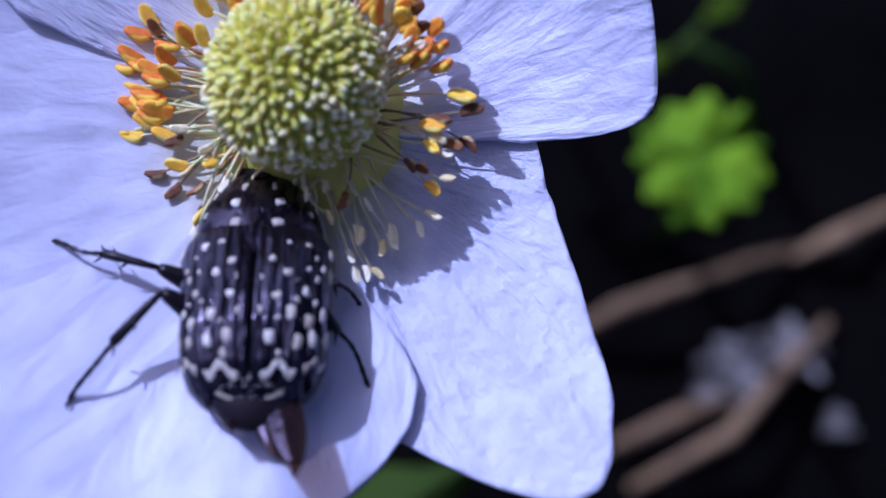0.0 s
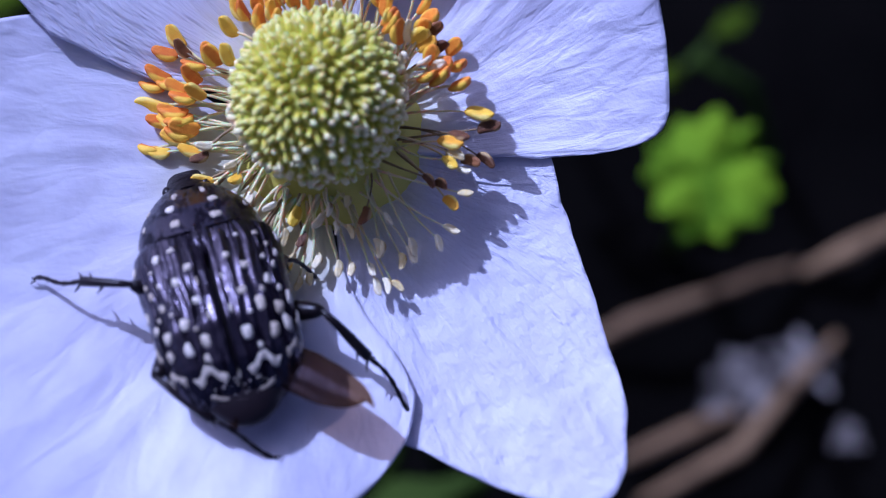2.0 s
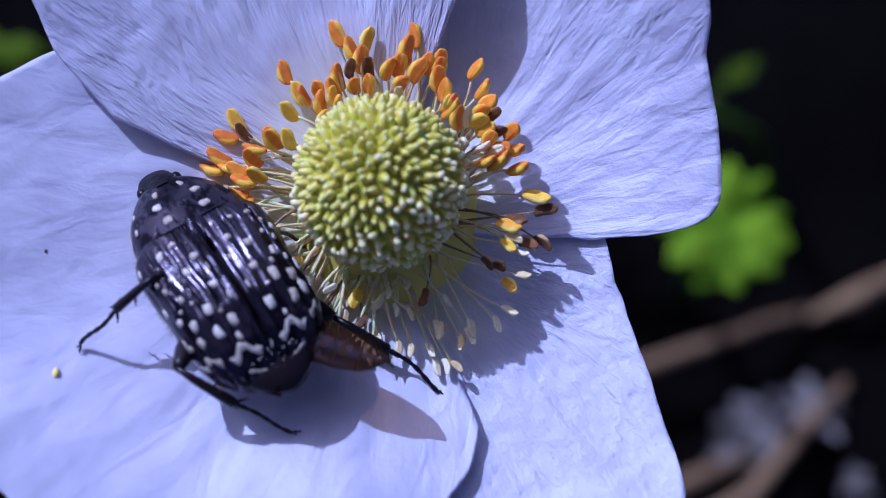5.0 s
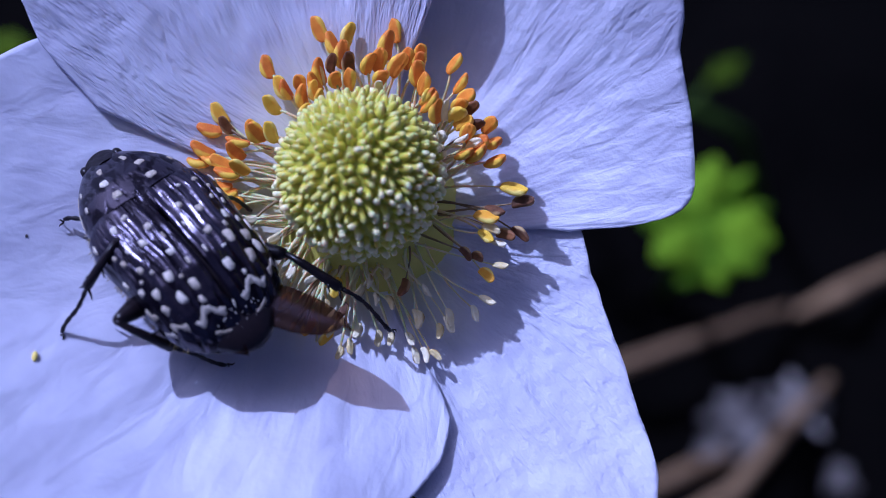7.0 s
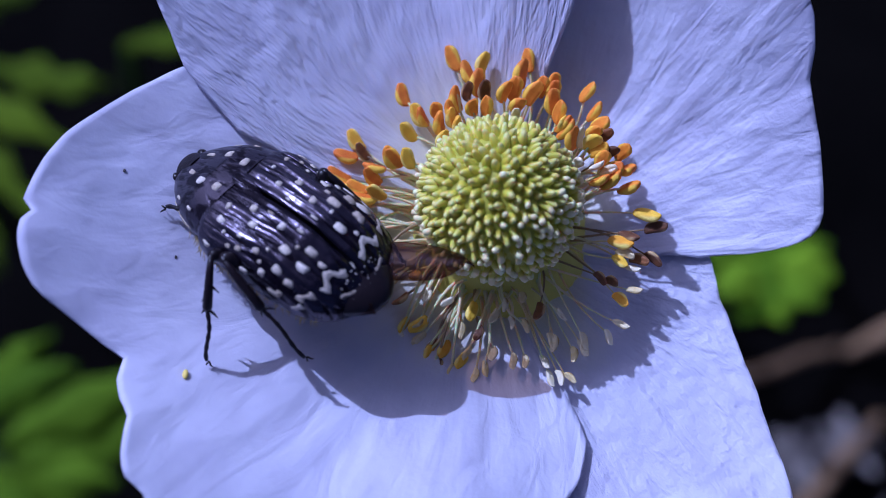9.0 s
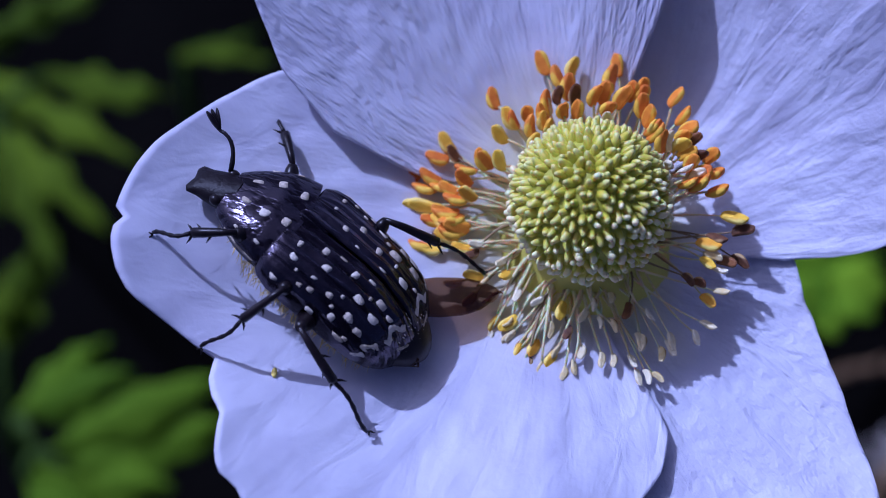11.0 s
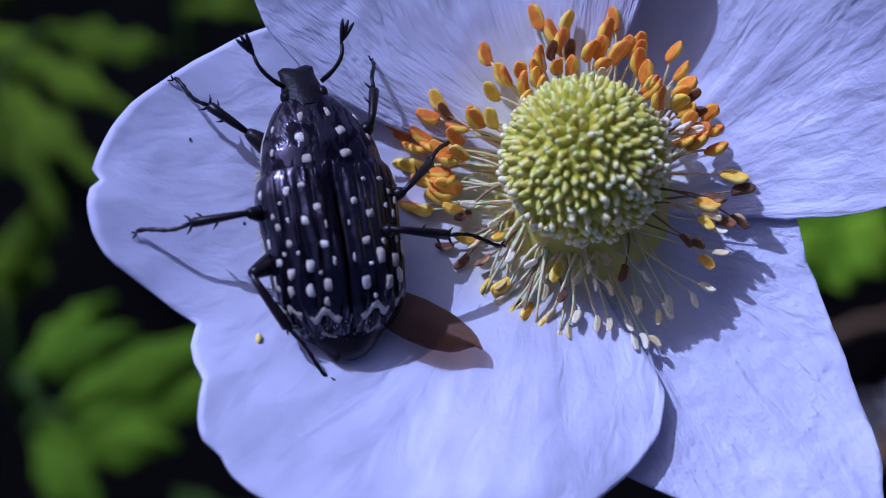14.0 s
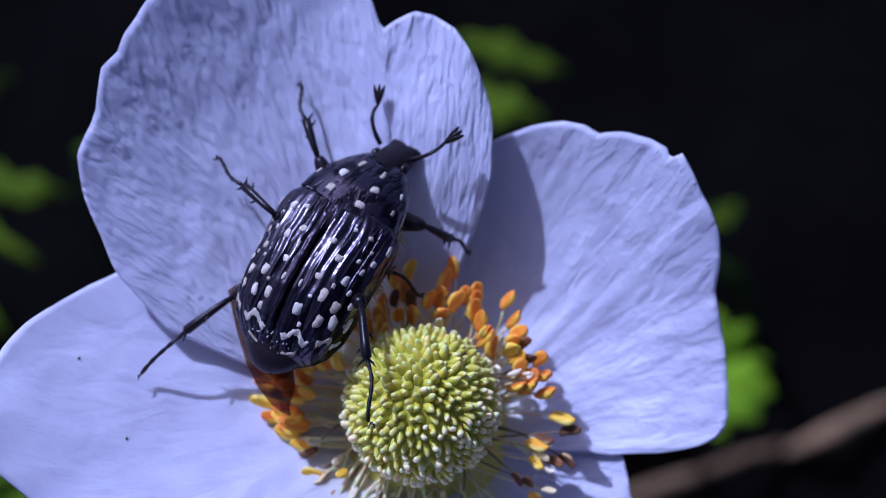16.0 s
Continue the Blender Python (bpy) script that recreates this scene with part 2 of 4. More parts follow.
def bend(a, b, lift, steps=7):
    """Points of a curve from a to b that bulges by lift."""
    a, b, lift = Vector(a), Vector(b), Vector(lift)
    return [a.lerp(b, s) + lift * 4 * s * (1 - s) for s in (i / (steps - 1) for i in range(steps))]


def lens_blob(rx, ry, rz, nu=10, nv=6, dent=0.0, shift=(0, 0, 0)):
    """A rounded grain of three half-axes, with a groove along its length."""
    def at(u, v):
        a, b = 2 * math.pi * u, math.pi * (0.02 + 0.96 * v)
        k = 1 - dent * max(0.0, math.cos(a)) ** 6
        return (shift[0] + rx * k * math.sin(b) * math.cos(a), shift[1] + ry * math.cos(b), shift[2] + rz * math.sin(b) * math.sin(a))
    bm = sheet(nu, nv, at, closed=True)
    bmesh.ops.holes_fill(bm, edges=[e for e in bm.edges if e.is_boundary])
    return bm


# ---- the ground ----
GROUND = -160.0


def build_ground():
    bm = bmesh.new()
    steps = [-12000, -3000, -900, -450, -300, -210] + [-150 + 6 * i for i in range(51)] + [210, 300, 450, 900, 3000, 12000]
    grid = [[bm.verts.new((x, y, GROUND + (noise.noise((x * 0.03, y * 0.03, 0)) * 6 + noise.noise((x * 0.12, y * 0.12, 3)) * 3 if abs(x) < 400 and abs(y) < 400 else 0)))
             for x in steps] for y in steps]
    for a, b in zip(grid, grid[1:]):
        for i in range(len(a) - 1):
            bm.faces.new((a[i], a[i + 1], b[i + 1], b[i]))
    tagged(part("ground", bm, SHADED_SOIL), "bare garden soil, coloured near-black for deep shade", "ground", kind="structure")


build_ground()


# ---- the flower ----
def petal_height(x, y):
    """A bowl that is steeper towards the sun's side."""
    return (0.012 + 0.0068 * math.cos(math.atan2(y, x) - radians(140))) * (x * x + y * y)


def rise(s):
    s = min(1.0, max(0.0, s))
    return s * s * (3 - 2 * s)


def build_petal(flower, name, label, rim, side_a, side_b, offset, seed, material, nu=110, nv=56, lip=0.0):
    """A petal between two side lines (radius, degrees), with its rim as (degrees, radius)."""
    first, last = rim[0][0], rim[-1][0]

    def at(u, v):
        turn = first + (last - first) * u
        out = table(rim, turn)
        r = 1.6 + (out - 1.6) * v
        lo, hi = table(side_a, r), table(side_b, r)
        turn = lo + (hi - lo) * u if v < 1 else turn
        soft = min(1.0, v * 1.15)
        turn = turn * (1 - soft ** 3) + (first + (last - first) * u) * soft ** 3
        a = radians(turn)
        x, y = r * math.cos(a), r * math.sin(a)
        z = petal_height(x, y) + (offset if offset < 1 else offset + 0.8 * min(1.0, max(0.0, (160 - turn) / 85)) + 2.8 * rise((118 - turn) / 34)) * rise(r / 12.5)
        fold = noise.noise((u * 7 + seed, v * 1.2, seed * 2.0)) * 0.30 + noise.noise((u * 26, v * 3, seed)) * 0.07
        z += fold * min(1.0, r / 8) + noise.noise((x * 0.9, y * 0.9, seed)) * 0.06
        z += 0.5 * max(0.0, v - 0.9) * noise.noise((u * 14, 0, seed + 5)) * 6
        if offset == 0.15:  # the broad petal swells a little towards its lower edge
            z += 1.1 * math.exp(-((x + 2.0) ** 2 + (y + 11.0) ** 2) / 22)
        if lip:  # the squared petal rises towards its upper end
            z += lip * rise((turn - 355) / 50) * (max(0.0, r - 5) / 10) ** 2
        if offset > 1:  # the large petal's tip curls inwards
            curl = 0.009 * max(0.0, r - 12) ** 2 * rise((turn - 90) / 30)
            x, y, z = x + 0.1 * curl, y - 0.62 * curl, z + curl
        return (x, y, z)
    ob = part(name, sheet(nu, nv, at), material, flower, label)
    skin = ob.modifiers.new("thickness", "SOLIDIFY")
    skin.thickness, skin.offset = 0.16 * MM, -1
    return ob


def build_flower():
    flower = empty("flower", mm_pose(0, 0, 0), "open white anemone with green centre and orange stamens", "flower")
    swaying = build_petal(flower, "petal", "broad white petal with two notches in its rim",
                ((148, 12.4), (155.8, 14.12), (159.8, 14.88), (165.8, 15.91), (171, 16.82), (175.2, 17.62), (179.5, 18.26), (182.4, 18.62), (184.7, 18.82), (185.5, 18.5), (187.1, 18.92), (189.6, 18.94), (192.3, 18.85), (195.1, 18.54), (197.7, 17.81), (200.3, 17.19), (202.9, 16.68), (204.8, 16.22), (207.7, 16.75), (210.4, 16.9), (212.4, 16.84), (214.6, 17.33), (217.2, 17.88), (219, 18.08), (221.5, 17.9), (224, 18.08), (227, 18), (231.5, 17.6), (233.1, 17), (233.9, 16.2), (235.4, 16.7), (240, 17.1), (248, 16.6), (256, 15.6), (264, 14.3), (270, 13.2), (273.7, 12.56), (278.1, 11.9), (280.7, 11.45), (285.6, 10.6), (288.9, 9.6), (290.3, 9.1)),
                ((0, 138), (6, 141), (12, 146)), ((0, 272), (5.8, 284), (7.4, 288.5), (10, 290.3), (11, 290.3)), 0.15, 1.0, SMOOTH)
    build_petal(flower, "petal", "narrow white petal tapering under its neighbours",
                ((275.8, 11.41), (287.1, 13.27), (292.2, 14.67), (296.4, 15.88), (300.6, 17.11), (303.9, 17.84), (306.9, 17.96), (310.1, 17.46), (313, 16.55), (315.6, 15.95), (321.1, 13.83), (325.1, 12.75), (330.1, 11.56), (336.1, 10.47), (343.1, 9.59), (354.9, 8.76), (362.6, 8.02)),
                ((0, 276), (12, 276)), ((0, 350), (5, 356), (8, 362)), -0.45, 2.0, PEBBLED)
    build_petal(flower, "petal", "white petal with a squared outer corner",
                ((351.6, 8.44), (352.6, 8.94), (354.5, 10.8), (355.4, 11.7), (356.4, 12.4), (357.6, 12.85), (359, 13.15), (361.3, 13.34), (367, 13.4), (373.5, 13.5), (379, 13.55), (382.8, 13.7), (386, 14.15), (390, 14.5), (396.8, 14.62), (401, 14.75), (403.3, 14.85), (404.2, 14.45), (405.5, 14.65), (408.7, 14.55), (413, 14.2), (416.9, 13.72), (420, 13.75), (423.6, 13.58), (429.8, 12.97), (435.5, 12.15), (446, 11.0)),
                ((0, 340), (5, 348), (8.4, 351)), ((0, 430), (12, 446)), 0.2, 3.0, VEINED, lip=5.0)
    bowing = build_petal(flower, "petal", "large wrinkled white petal notched at its tip",
                ((72, 9.88), (73.6, 10.79), (75.9, 12.23), (81.4, 14.19), (84.7, 15.15), (88, 15.7), (91.1, 15.86), (94.3, 15.63), (96.5, 15.38), (97.6, 16.66), (99.7, 17.55), (105.9, 18.73), (113, 19.69), (119.3, 19.93), (125.6, 19.87), (130.7, 19.23), (132.8, 18.83), (135.8, 18.76), (139.9, 17.86), (141.9, 17.62), (146.1, 17.34), (150.1, 16.34), (154, 14.95), (158, 13.83), (161, 12.29), (164, 11.1)),
                ((0, 84), (4, 80), (6, 76), (8, 73.0), (9.5, 72.0)), ((0, 150), (5, 158), (7.5, 165), (9.3, 166), (11.2, 163)), 1.3, 4.0, WRINKLED, 130, 64)

    # receptacle and head of carpels
    def collar(u, v):
        a = 2 * math.pi * u
        r, z = table(((0, 4.0), (0.3, 3.45), (0.6, 2.95), (1, 2.4)), v) + 0.12 * math.sin(9 * a) * (1 - v), table(((0, -0.1), (0.3, 0.75), (0.6, 1.5), (1, 2.7)), v)
        return (r * math.cos(a), r * math.sin(a), z)
    part("receptacle", sheet(40, 10, collar, closed=True), COLLAR, flower, "pale green-white fleshy collar")
    part("carpel_head", lens_blob(2.97, 2.97, 2.87, 40, 24, shift=(0, 0, 4.0)), CORE, flower, "green ball of tightly packed carpels")
    head = flower.children[-1]
    def nub_mesh(bm=None):
        return tube([(0, 0, -0.3), (0, 0, 0.0), (0.01, 0, 0.13), (0.03, 0, 0.25), (0.06, 0, 0.36), (0.10, 0, 0.44), (0.13, 0, 0.47)], [0.22, 0.225, 0.2, 0.155, 0.125, 0.085, 0.02], 7, bm)
    def hooked_mesh(bm=None):
        return tube([(0, 0, -0.3), (0, 0, 0.0), (0.0, 0.0, 0.14), (0.02, 0, 0.28), (0.07, 0, 0.40), (0.15, 0, 0.48), (0.24, 0, 0.50)], [0.19, 0.19, 0.16, 0.13, 0.135, 0.125, 0.04], 7, bm)
    nub = part("carpel", nub_mesh(), CARPEL, head)
    hooked = part("carpel", hooked_mesh(), TIPPED_CARPEL, head, "green carpel with a withered cream tip")
    hooked.matrix_basis = Matrix.Translation(Vector((0, -0.3, 6.8)) * MM)
    rest = bmesh.new()
    count = 600
    for i in range(count):
        z = 1 - (i + 0.5) / count * 1.56
        a = i * 2.399963
        r = math.sqrt(max(0.0, 1 - z * z))
        way = Vector((r * math.cos(a) + random.uniform(-0.04, 0.04), r * math.sin(a) + random.uniform(-0.04, 0.04), z + random.uniform(-0.03, 0.03))).normalized()
        tilt = (way + Vector((way.x, way.y, -0.15)) * 0.5).normalized()
        turn = tilt.to_track_quat("Z", "Y").to_matrix().to_4x4() @ pose(0, 0, 0, random.uniform(-18, 18), random.uniform(-18, 18), random.uniform(0, 360)) @ Matrix.Scale(random.uniform(0.8, 1.12), 4)
        spot = way * random.uniform(2.8, 2.9) + Vector((0, 0, 4.0))
        if i == 0:
            nub.matrix_basis = Matrix.Translation(spot * MM) @ turn
        elif i < 300:
            worn = 0.75 * way.x - way.y + 0.5 * (1 - way.z) + random.uniform(-0.25, 0.25) > 0.85
            shared("carpel", hooked.data if worn else nub.data, head, Matrix.Translation(spot * MM) @ turn)
        else:
            plain = random.random() < 0.5
            piece = nub_mesh() if plain else hooked_mesh()
            piece.transform(Matrix.Translation(spot) @ turn @ Matrix.Scale(0.78 if plain else 1.0, 4))
            lump = bpy.data.meshes.new("lump")
            piece.to_mesh(lump)
            piece.free()
            rest.from_mesh(lump)
            bpy.data.meshes.remove(lump)
    tagged(part("carpel_fringe", rest, LOW_CARPEL, head, "pale green tightly packed carpels round the underside"), kind="stuff")
    build_stamens(flower)
    part("stem", tube([(0, 0, 0.3), (0.3, 1.5, -20), (1.5, 6, -70), (2, 9, GROUND - 4)], [1.6, 0.9, 0.9, 1.1], 10), STALK, flower, "slender green flower stem")
    return swaying, bowing


STAMENS_TOP = ((105, 6.7, "o"), (101, 5.7, "o"), (96, 6.1, "y"), (96, 4.6, "b"), (111, 4.6, "o"), (105, 4.8, "b"), (97, 3.8, "o"), (128, 6.2, "o"), (138, 4.7, "y"), (129, 4.9, "y"), (122, 4.6, "o"),
               (118, 3.9, "y"), (82, 4.7, "o"), (80, 5.5, "o"), (78, 6.3, "o"), (79, 3.9, "o"), (70, 5.1, "o"), (65, 5.5, "o"))
STAMENS_EAST = ((56, 4.3, "o"), (47, 3.8, "o"), (39, 3.8, "o"), (53, 5.9, "o"), (45, 5.4, "o"), (39, 5.1, "o"), (33, 5.0, "b"), (33, 4.4, "y"), (25, 4.8, "b"), (24, 5.4, "o"), (17, 5.3, "o"), (9, 5.2, "o"),
                (17, 4.6, "o"), (13, 4.0, "o"), (12, 4.5, "o"))
STAMENS_SOUTH_EAST = ((359, 5.8, "y"), (354, 6.2, "b"), (345, 4.9, "y"), (349, 5.2, "b"), (344, 6.3, "b"), (341, 5.8, "b"), (338, 5.1, "y"), (337, 5.7, "w"), (327, 4.7, "b"), (328, 5.2, "b"), (325, 5.8, "y"),
                      (330, 6.1, "w"), (318, 6.4, "w"), (313, 6.4, "w"), (305, 5.9, "w"), (303, 6.1, "w"), (302, 4.6, "w"), (294, 4.1, "b"), (341, 5.2, "w"))
STAMENS_WEST = ((156, 6.6, "o"), (154, 6.0, "b"), (164, 7.6, "o"), (164, 6.6, "o"), (168, 6.7, "o"), (158, 5.2, "o"), (163, 5.2, "o"), (174, 7.0, "y"), (177, 5.8, "o"), (180, 5.4, "o"), (184, 5.2, "o"),
                (194, 5.1, "y"), (197, 4.8, "b"), (214, 5.6, "b"), (220, 4.9, "b"), (187, 5.6, "y"), (194, 4.5, "w"), (211, 4.8, "w"))
STAMENS_SOUTH = ((233, 5.1, "w"), (215, 4.0, "y"), (241, 3.8, "w"), (255, 3.8, "y"), (286, 3.4, "w"), (277, 4.2, "w"), (283, 4.4, "w"), (281, 5.7, "w"), (243, 6.0, "y"), (248, 5.5, "y"), (262, 6.2, "w"),
                 (265, 5.9, "w"), (243, 5.5, "b"), (237, 5.5, "w"), (291, 6.7, "w"), (293, 6.9, "w"), (269, 3.9, "w"), (252, 4.6, "w"), (248, 6.2, "b"), (274, 3.5, "w"), (288, 6.6, "w"), (228, 5.5, "y"), (253, 6.2, "w"))


def stamen_height(turn, r):
    a = radians(turn)
    return max(2.4 + 1.3 * math.sin(a) + 0.5 * math.cos(a) + (5.2 - r) * 0.35, 0.5 + 0.011 * r * r)


def anther_mesh(rx, ry, rz):
    """Two pollen lobes side by side, pointed at the tip, with a seam between."""
    def at(u, v):
        a, b = 2 * math.pi * u, math.pi * (0.02 + 0.96 * v)
        taper = math.sin(b) ** (0.75 if v > 0.5 else 1.05)
        seam = 1 - 0.4 * math.exp(-(math.cos(a) / 0.3) ** 2)
        return (rx * taper * math.cos(a) + 0.06 * math.sin(2.4 * b), ry * math.cos(b), rz * taper * math.sin(a) * seam + 0.05 * math.cos(2 * b))
    bm = sheet(16, 10, at, closed=True)
    bmesh.ops.holes_fill(bm, edges=[e for e in bm.edges if e.is_boundary])
    return bm


def build_stamens(flower):
    rng = random.Random(7)
    meshes = {}
    for code, material in ANTHERS.items():
        slim = {"o": 1.07, "y": 1.0, "b": 0.8, "w": 0.68}[code]
        ob = part("anther", anther_mesh(0.32 * slim, 0.57 * slim ** 0.5, 0.21 * slim), material)
        meshes[code] = ob.data
        bpy.data.objects.remove(ob)
    words = {"o": "orange pollen-covered anther", "y": "yellow pollen-covered anther", "b": "withered brown anther", "w": "emptied cream anther"}
    listed = STAMENS_TOP + STAMENS_EAST + STAMENS_SOUTH_EAST + STAMENS_WEST + STAMENS_SOUTH
    inner = tuple((rng.uniform(0, 360), rng.uniform(3.3, 4.7), rng.choice("wwy")) for _ in range(12)) + tuple((rng.uniform(200, 300), rng.uniform(4.4, 6.5), rng.choice("wwwyb")) for _ in range(16)) \
        + tuple((rng.uniform(20, 130), rng.uniform(3.8, 5.2), rng.choice("ooy")) for _ in range(14)) + tuple((rng.uniform(150, 195), rng.uniform(4.6, 6.8), rng.choice("ooy")) for _ in range(14))
    for turn, r, code in listed + inner:
        a = radians(turn)
        tip = Vector((r * math.cos(a), r * math.sin(a), stamen_height(turn, r)))
        b = radians(turn + rng.uniform(-20, 20))
        foot = Vector((2.45 * math.cos(b), 2.45 * math.sin(b), 1.0 + rng.uniform(-0.2, 0.5)))
        lift = Vector((rng.uniform(-0.35, 0.35), rng.uniform(-0.35, 0.35), rng.uniform(0.0, 0.4)))
        stamen = part("stamen", tube(bend(foot, tip, lift), [w * (0.65 if turn > 285 else 1.0) for w in (0.11, 0.095, 0.08, 0.07, 0.06, 0.055, 0.05)], 6), SHADED_FILAMENT if code == "b" else FILAMENT, flower)
        out = (tip - foot).normalized() + Vector((rng.uniform(-0.35, 0.35), rng.uniform(-0.35, 0.35), rng.uniform(-0.1, 0.4)))
        m = Matrix.Translation((tip + out.normalized() * 0.22) * MM) @ out.to_track_quat("Y", "Z").to_matrix().to_4x4() @ pose(0, 0, 0, 0, rng.uniform(-60, 60), 0) @ Matrix.Scale(rng.uniform(0.85, 1.1) * (0.78 if 190 < turn % 360 < 340 else 1.0), 4)
        tagged(shared("anther", meshes[code], stamen, m), words[code])


broad_petal, large_petal = build_flower()


# ---- the beetle ----
HALF_WIDTH = ((0, 2.3), (0.05, 2.6), (0.14, 2.76), (0.3, 2.7), (0.4, 2.62), (0.6, 2.6), (0.75, 2.5), (0.87, 2.2), (0.95, 1.7), (1, 1.1))
CREST = ((0, 3.6), (0.1, 3.74), (0.3, 3.93), (0.45, 4.0), (0.6, 3.95), (0.8, 3.5), (0.92, 2.85), (1, 2.35))
EDGE = ((0, 2.2), (0.5, 2.0), (0.85, 1.9), (1, 1.7))


def shell_point(u, v):
    """The back of the wing cases: u from -1 to 1 across, v from 0 (front) to 1 (tip)."""
    a = radians(92) * u
    w, top, low = table(HALF_WIDTH, v), table(CREST, v), table(EDGE, v)
    z = low + (top - low) * max(0.0, math.cos(a)) ** 0.62
    z += -0.10 * math.exp(-(u / 0.05) ** 2) + 0.05 * math.exp(-((abs(u) - 0.42) / 0.06) ** 2) * math.sin(math.pi * min(1, v * 1.1))
    rib = 0.5 + 0.5 * noise.noise((u * 5, v * 7, 4.0))
    z += 0.06 * rib * math.sin(2 * math.pi * (abs(u) * 9 + 0.35 * noise.noise((v * 5, u * 2, 1.0)))) * min(1.0, 8 * v, 6 * (1 - v)) * math.cos(a)
    return Vector((w * math.sin(a), 2.4 - 6.75 * v - 0.25 * v * (1 - abs(u)) ** 2, z))


PRONOTUM_WIDTH = ((0, 2.36), (0.25, 2.28), (0.5, 2.04), (0.75, 1.64), (0.9, 1.32), (1, 1.05))


def neck_point(u, v):
    """The neck shield: v from 0 (rear) to 1 (front)."""
    a = radians(95) * u
    w, top, low = table(PRONOTUM_WIDTH, v), table(((0, 3.68), (0.4, 3.5), (0.8, 2.9), (1, 2.55)), v), table(((0, 2.1), (1, 1.9)), v)
    return Vector((w * math.sin(a), 2.35 + 2.85 * v - 0.35 * (1 - v) * (1 - abs(u)) ** 1.5, low + (top - low) * max(0.0, math.cos(a)) ** 0.7))


def patch(point, u, v, du, dv, seed, rim=12, lift=0.03):
    """A thin ragged patch of scales that follows a shell."""
    bm = bmesh.new()
    here = point(u, v)
    normal = (point(u + 0.02, v) - here).cross(point(u, v + 0.02) - here).normalized()
    if normal.z < -0.2:
        normal = -normal
    def spot(k, s):
        a = 2 * math.pi * k / rim
        box = min(1.14, 1 / max(abs(math.cos(a)), abs(math.sin(a))))
        q = box * (1 + 0.5 * noise.noise((math.cos(a) * 0.9 + seed, math.sin(a) * 0.9 - seed, 2.0)))
        p = point(max(-0.99, min(0.99, u + du * s * q * math.cos(a))), max(0.0, min(1.0, v + dv * s * q * math.sin(a))))
        return p + normal * lift * (1.0 if s < 0.95 else 0.0)
    middle = bm.verts.new(here + normal * lift)
    inner = [bm.verts.new(spot(k, 0.93)) for k in range(rim)]
    outer = [bm.verts.new(spot(k, 1.0) - normal * 0.01) for k in range(rim)]
    for k in range(rim):
        j = (k + 1) % rim
        bm.faces.new((middle, inner[k], inner[j]))
        bm.faces.new((inner[k], outer[k], outer[j], inner[j]))
    bmesh.ops.recalc_face_normals(bm, faces=bm.faces)
    return bm


def zigzag(side, start, end, v, swing, thick, waves):
    """A wavy band of scales across a wing case."""
    def at(p, q):
        u = start + (end - start) * p
        here = v + swing * math.sin(2 * math.pi * waves * p + 0.6) + (q - 0.5) * 2 * thick * (1 + 0.9 * noise.noise((p * 14, start * 20, q * 2))) * min(1.0, 8 * p + 0.2, 8 * (1 - p) + 0.2)
        return shell_point(side * u, min(1.0, here)) + Vector((0, -0.01, 0.03 if 0 < q < 1 else -0.02))
    return sheet(22, 3, at)


def leg_meshes(first, second, stout):
    """Thigh along +x of length first; shin with foot along +x of length second."""
    thigh = tube([(0, 0, 0), (first * 0.25, 0, 0.05), (first * 0.6, 0, 0.07), (first * 0.9, 0, 0.02), (first, 0, 0)],
                 [0.22 * stout, 0.36 * stout, 0.33 * stout, 0.22 * stout, 0.15 * stout], 10)
    s = second * 0.5
    shin = tube([(-0.03, 0, 0), (s * 0.3, 0, 0.10), (s * 0.7, 0, 0.16), (s * 0.95, 0, 0.2), (s, 0, 0.2)], [0.11, 0.13 * stout, 0.16 * stout, 0.17 * stout, 0.09], 8)
    for x, side in ((0.5, 1), (0.75, -1), (0.97, 1), (0.97, -1)):
        tube([(s * x, 0, 0.16), (s * x + 0.16, side * 0.24, 0.1), (s * x + 0.34, side * 0.38, 0.02)], [0.08, 0.05, 0.012], 5, shin)
    knots, radii = [], []
    for i in range(11):
        q = i / 10
        knots.append((s + (second - s) * q, 0.12 * math.sin(q * 5), 0.2 * (1 - q) + 0.10 * math.sin(q * math.pi)))
        radii.append(0.1 if i % 2 else 0.07)
    tube(knots, radii, 6, shin)
    for side in (1, -1):
        tube([(second, 0, 0), (second + 0.14, side * 0.1, 0.03), (second + 0.25, side * 0.14, -0.08)], [0.045, 0.035, 0.01], 5, shin)
    return thigh, shin


LEGS = {  # hip, thigh, shin with foot, stoutness
    "LF": ((-1.0, 3.0, 1.35), 2.0, 3.6, 1.25), "LM": ((-1.6, 0.9, 1.3), 2.3, 4.3, 1.15), "LH": ((-1.5, -0.7, 1.3), 2.6, 5.0, 1.25),
    "RF": ((1.0, 3.0, 1.35), 2.0, 3.6, 1.25), "RM": ((1.6, 0.9, 1.3), 2.3, 4.3, 1.15), "RH": ((1.5, -0.7, 1.3), 2.6, 5.0, 1.25),
}


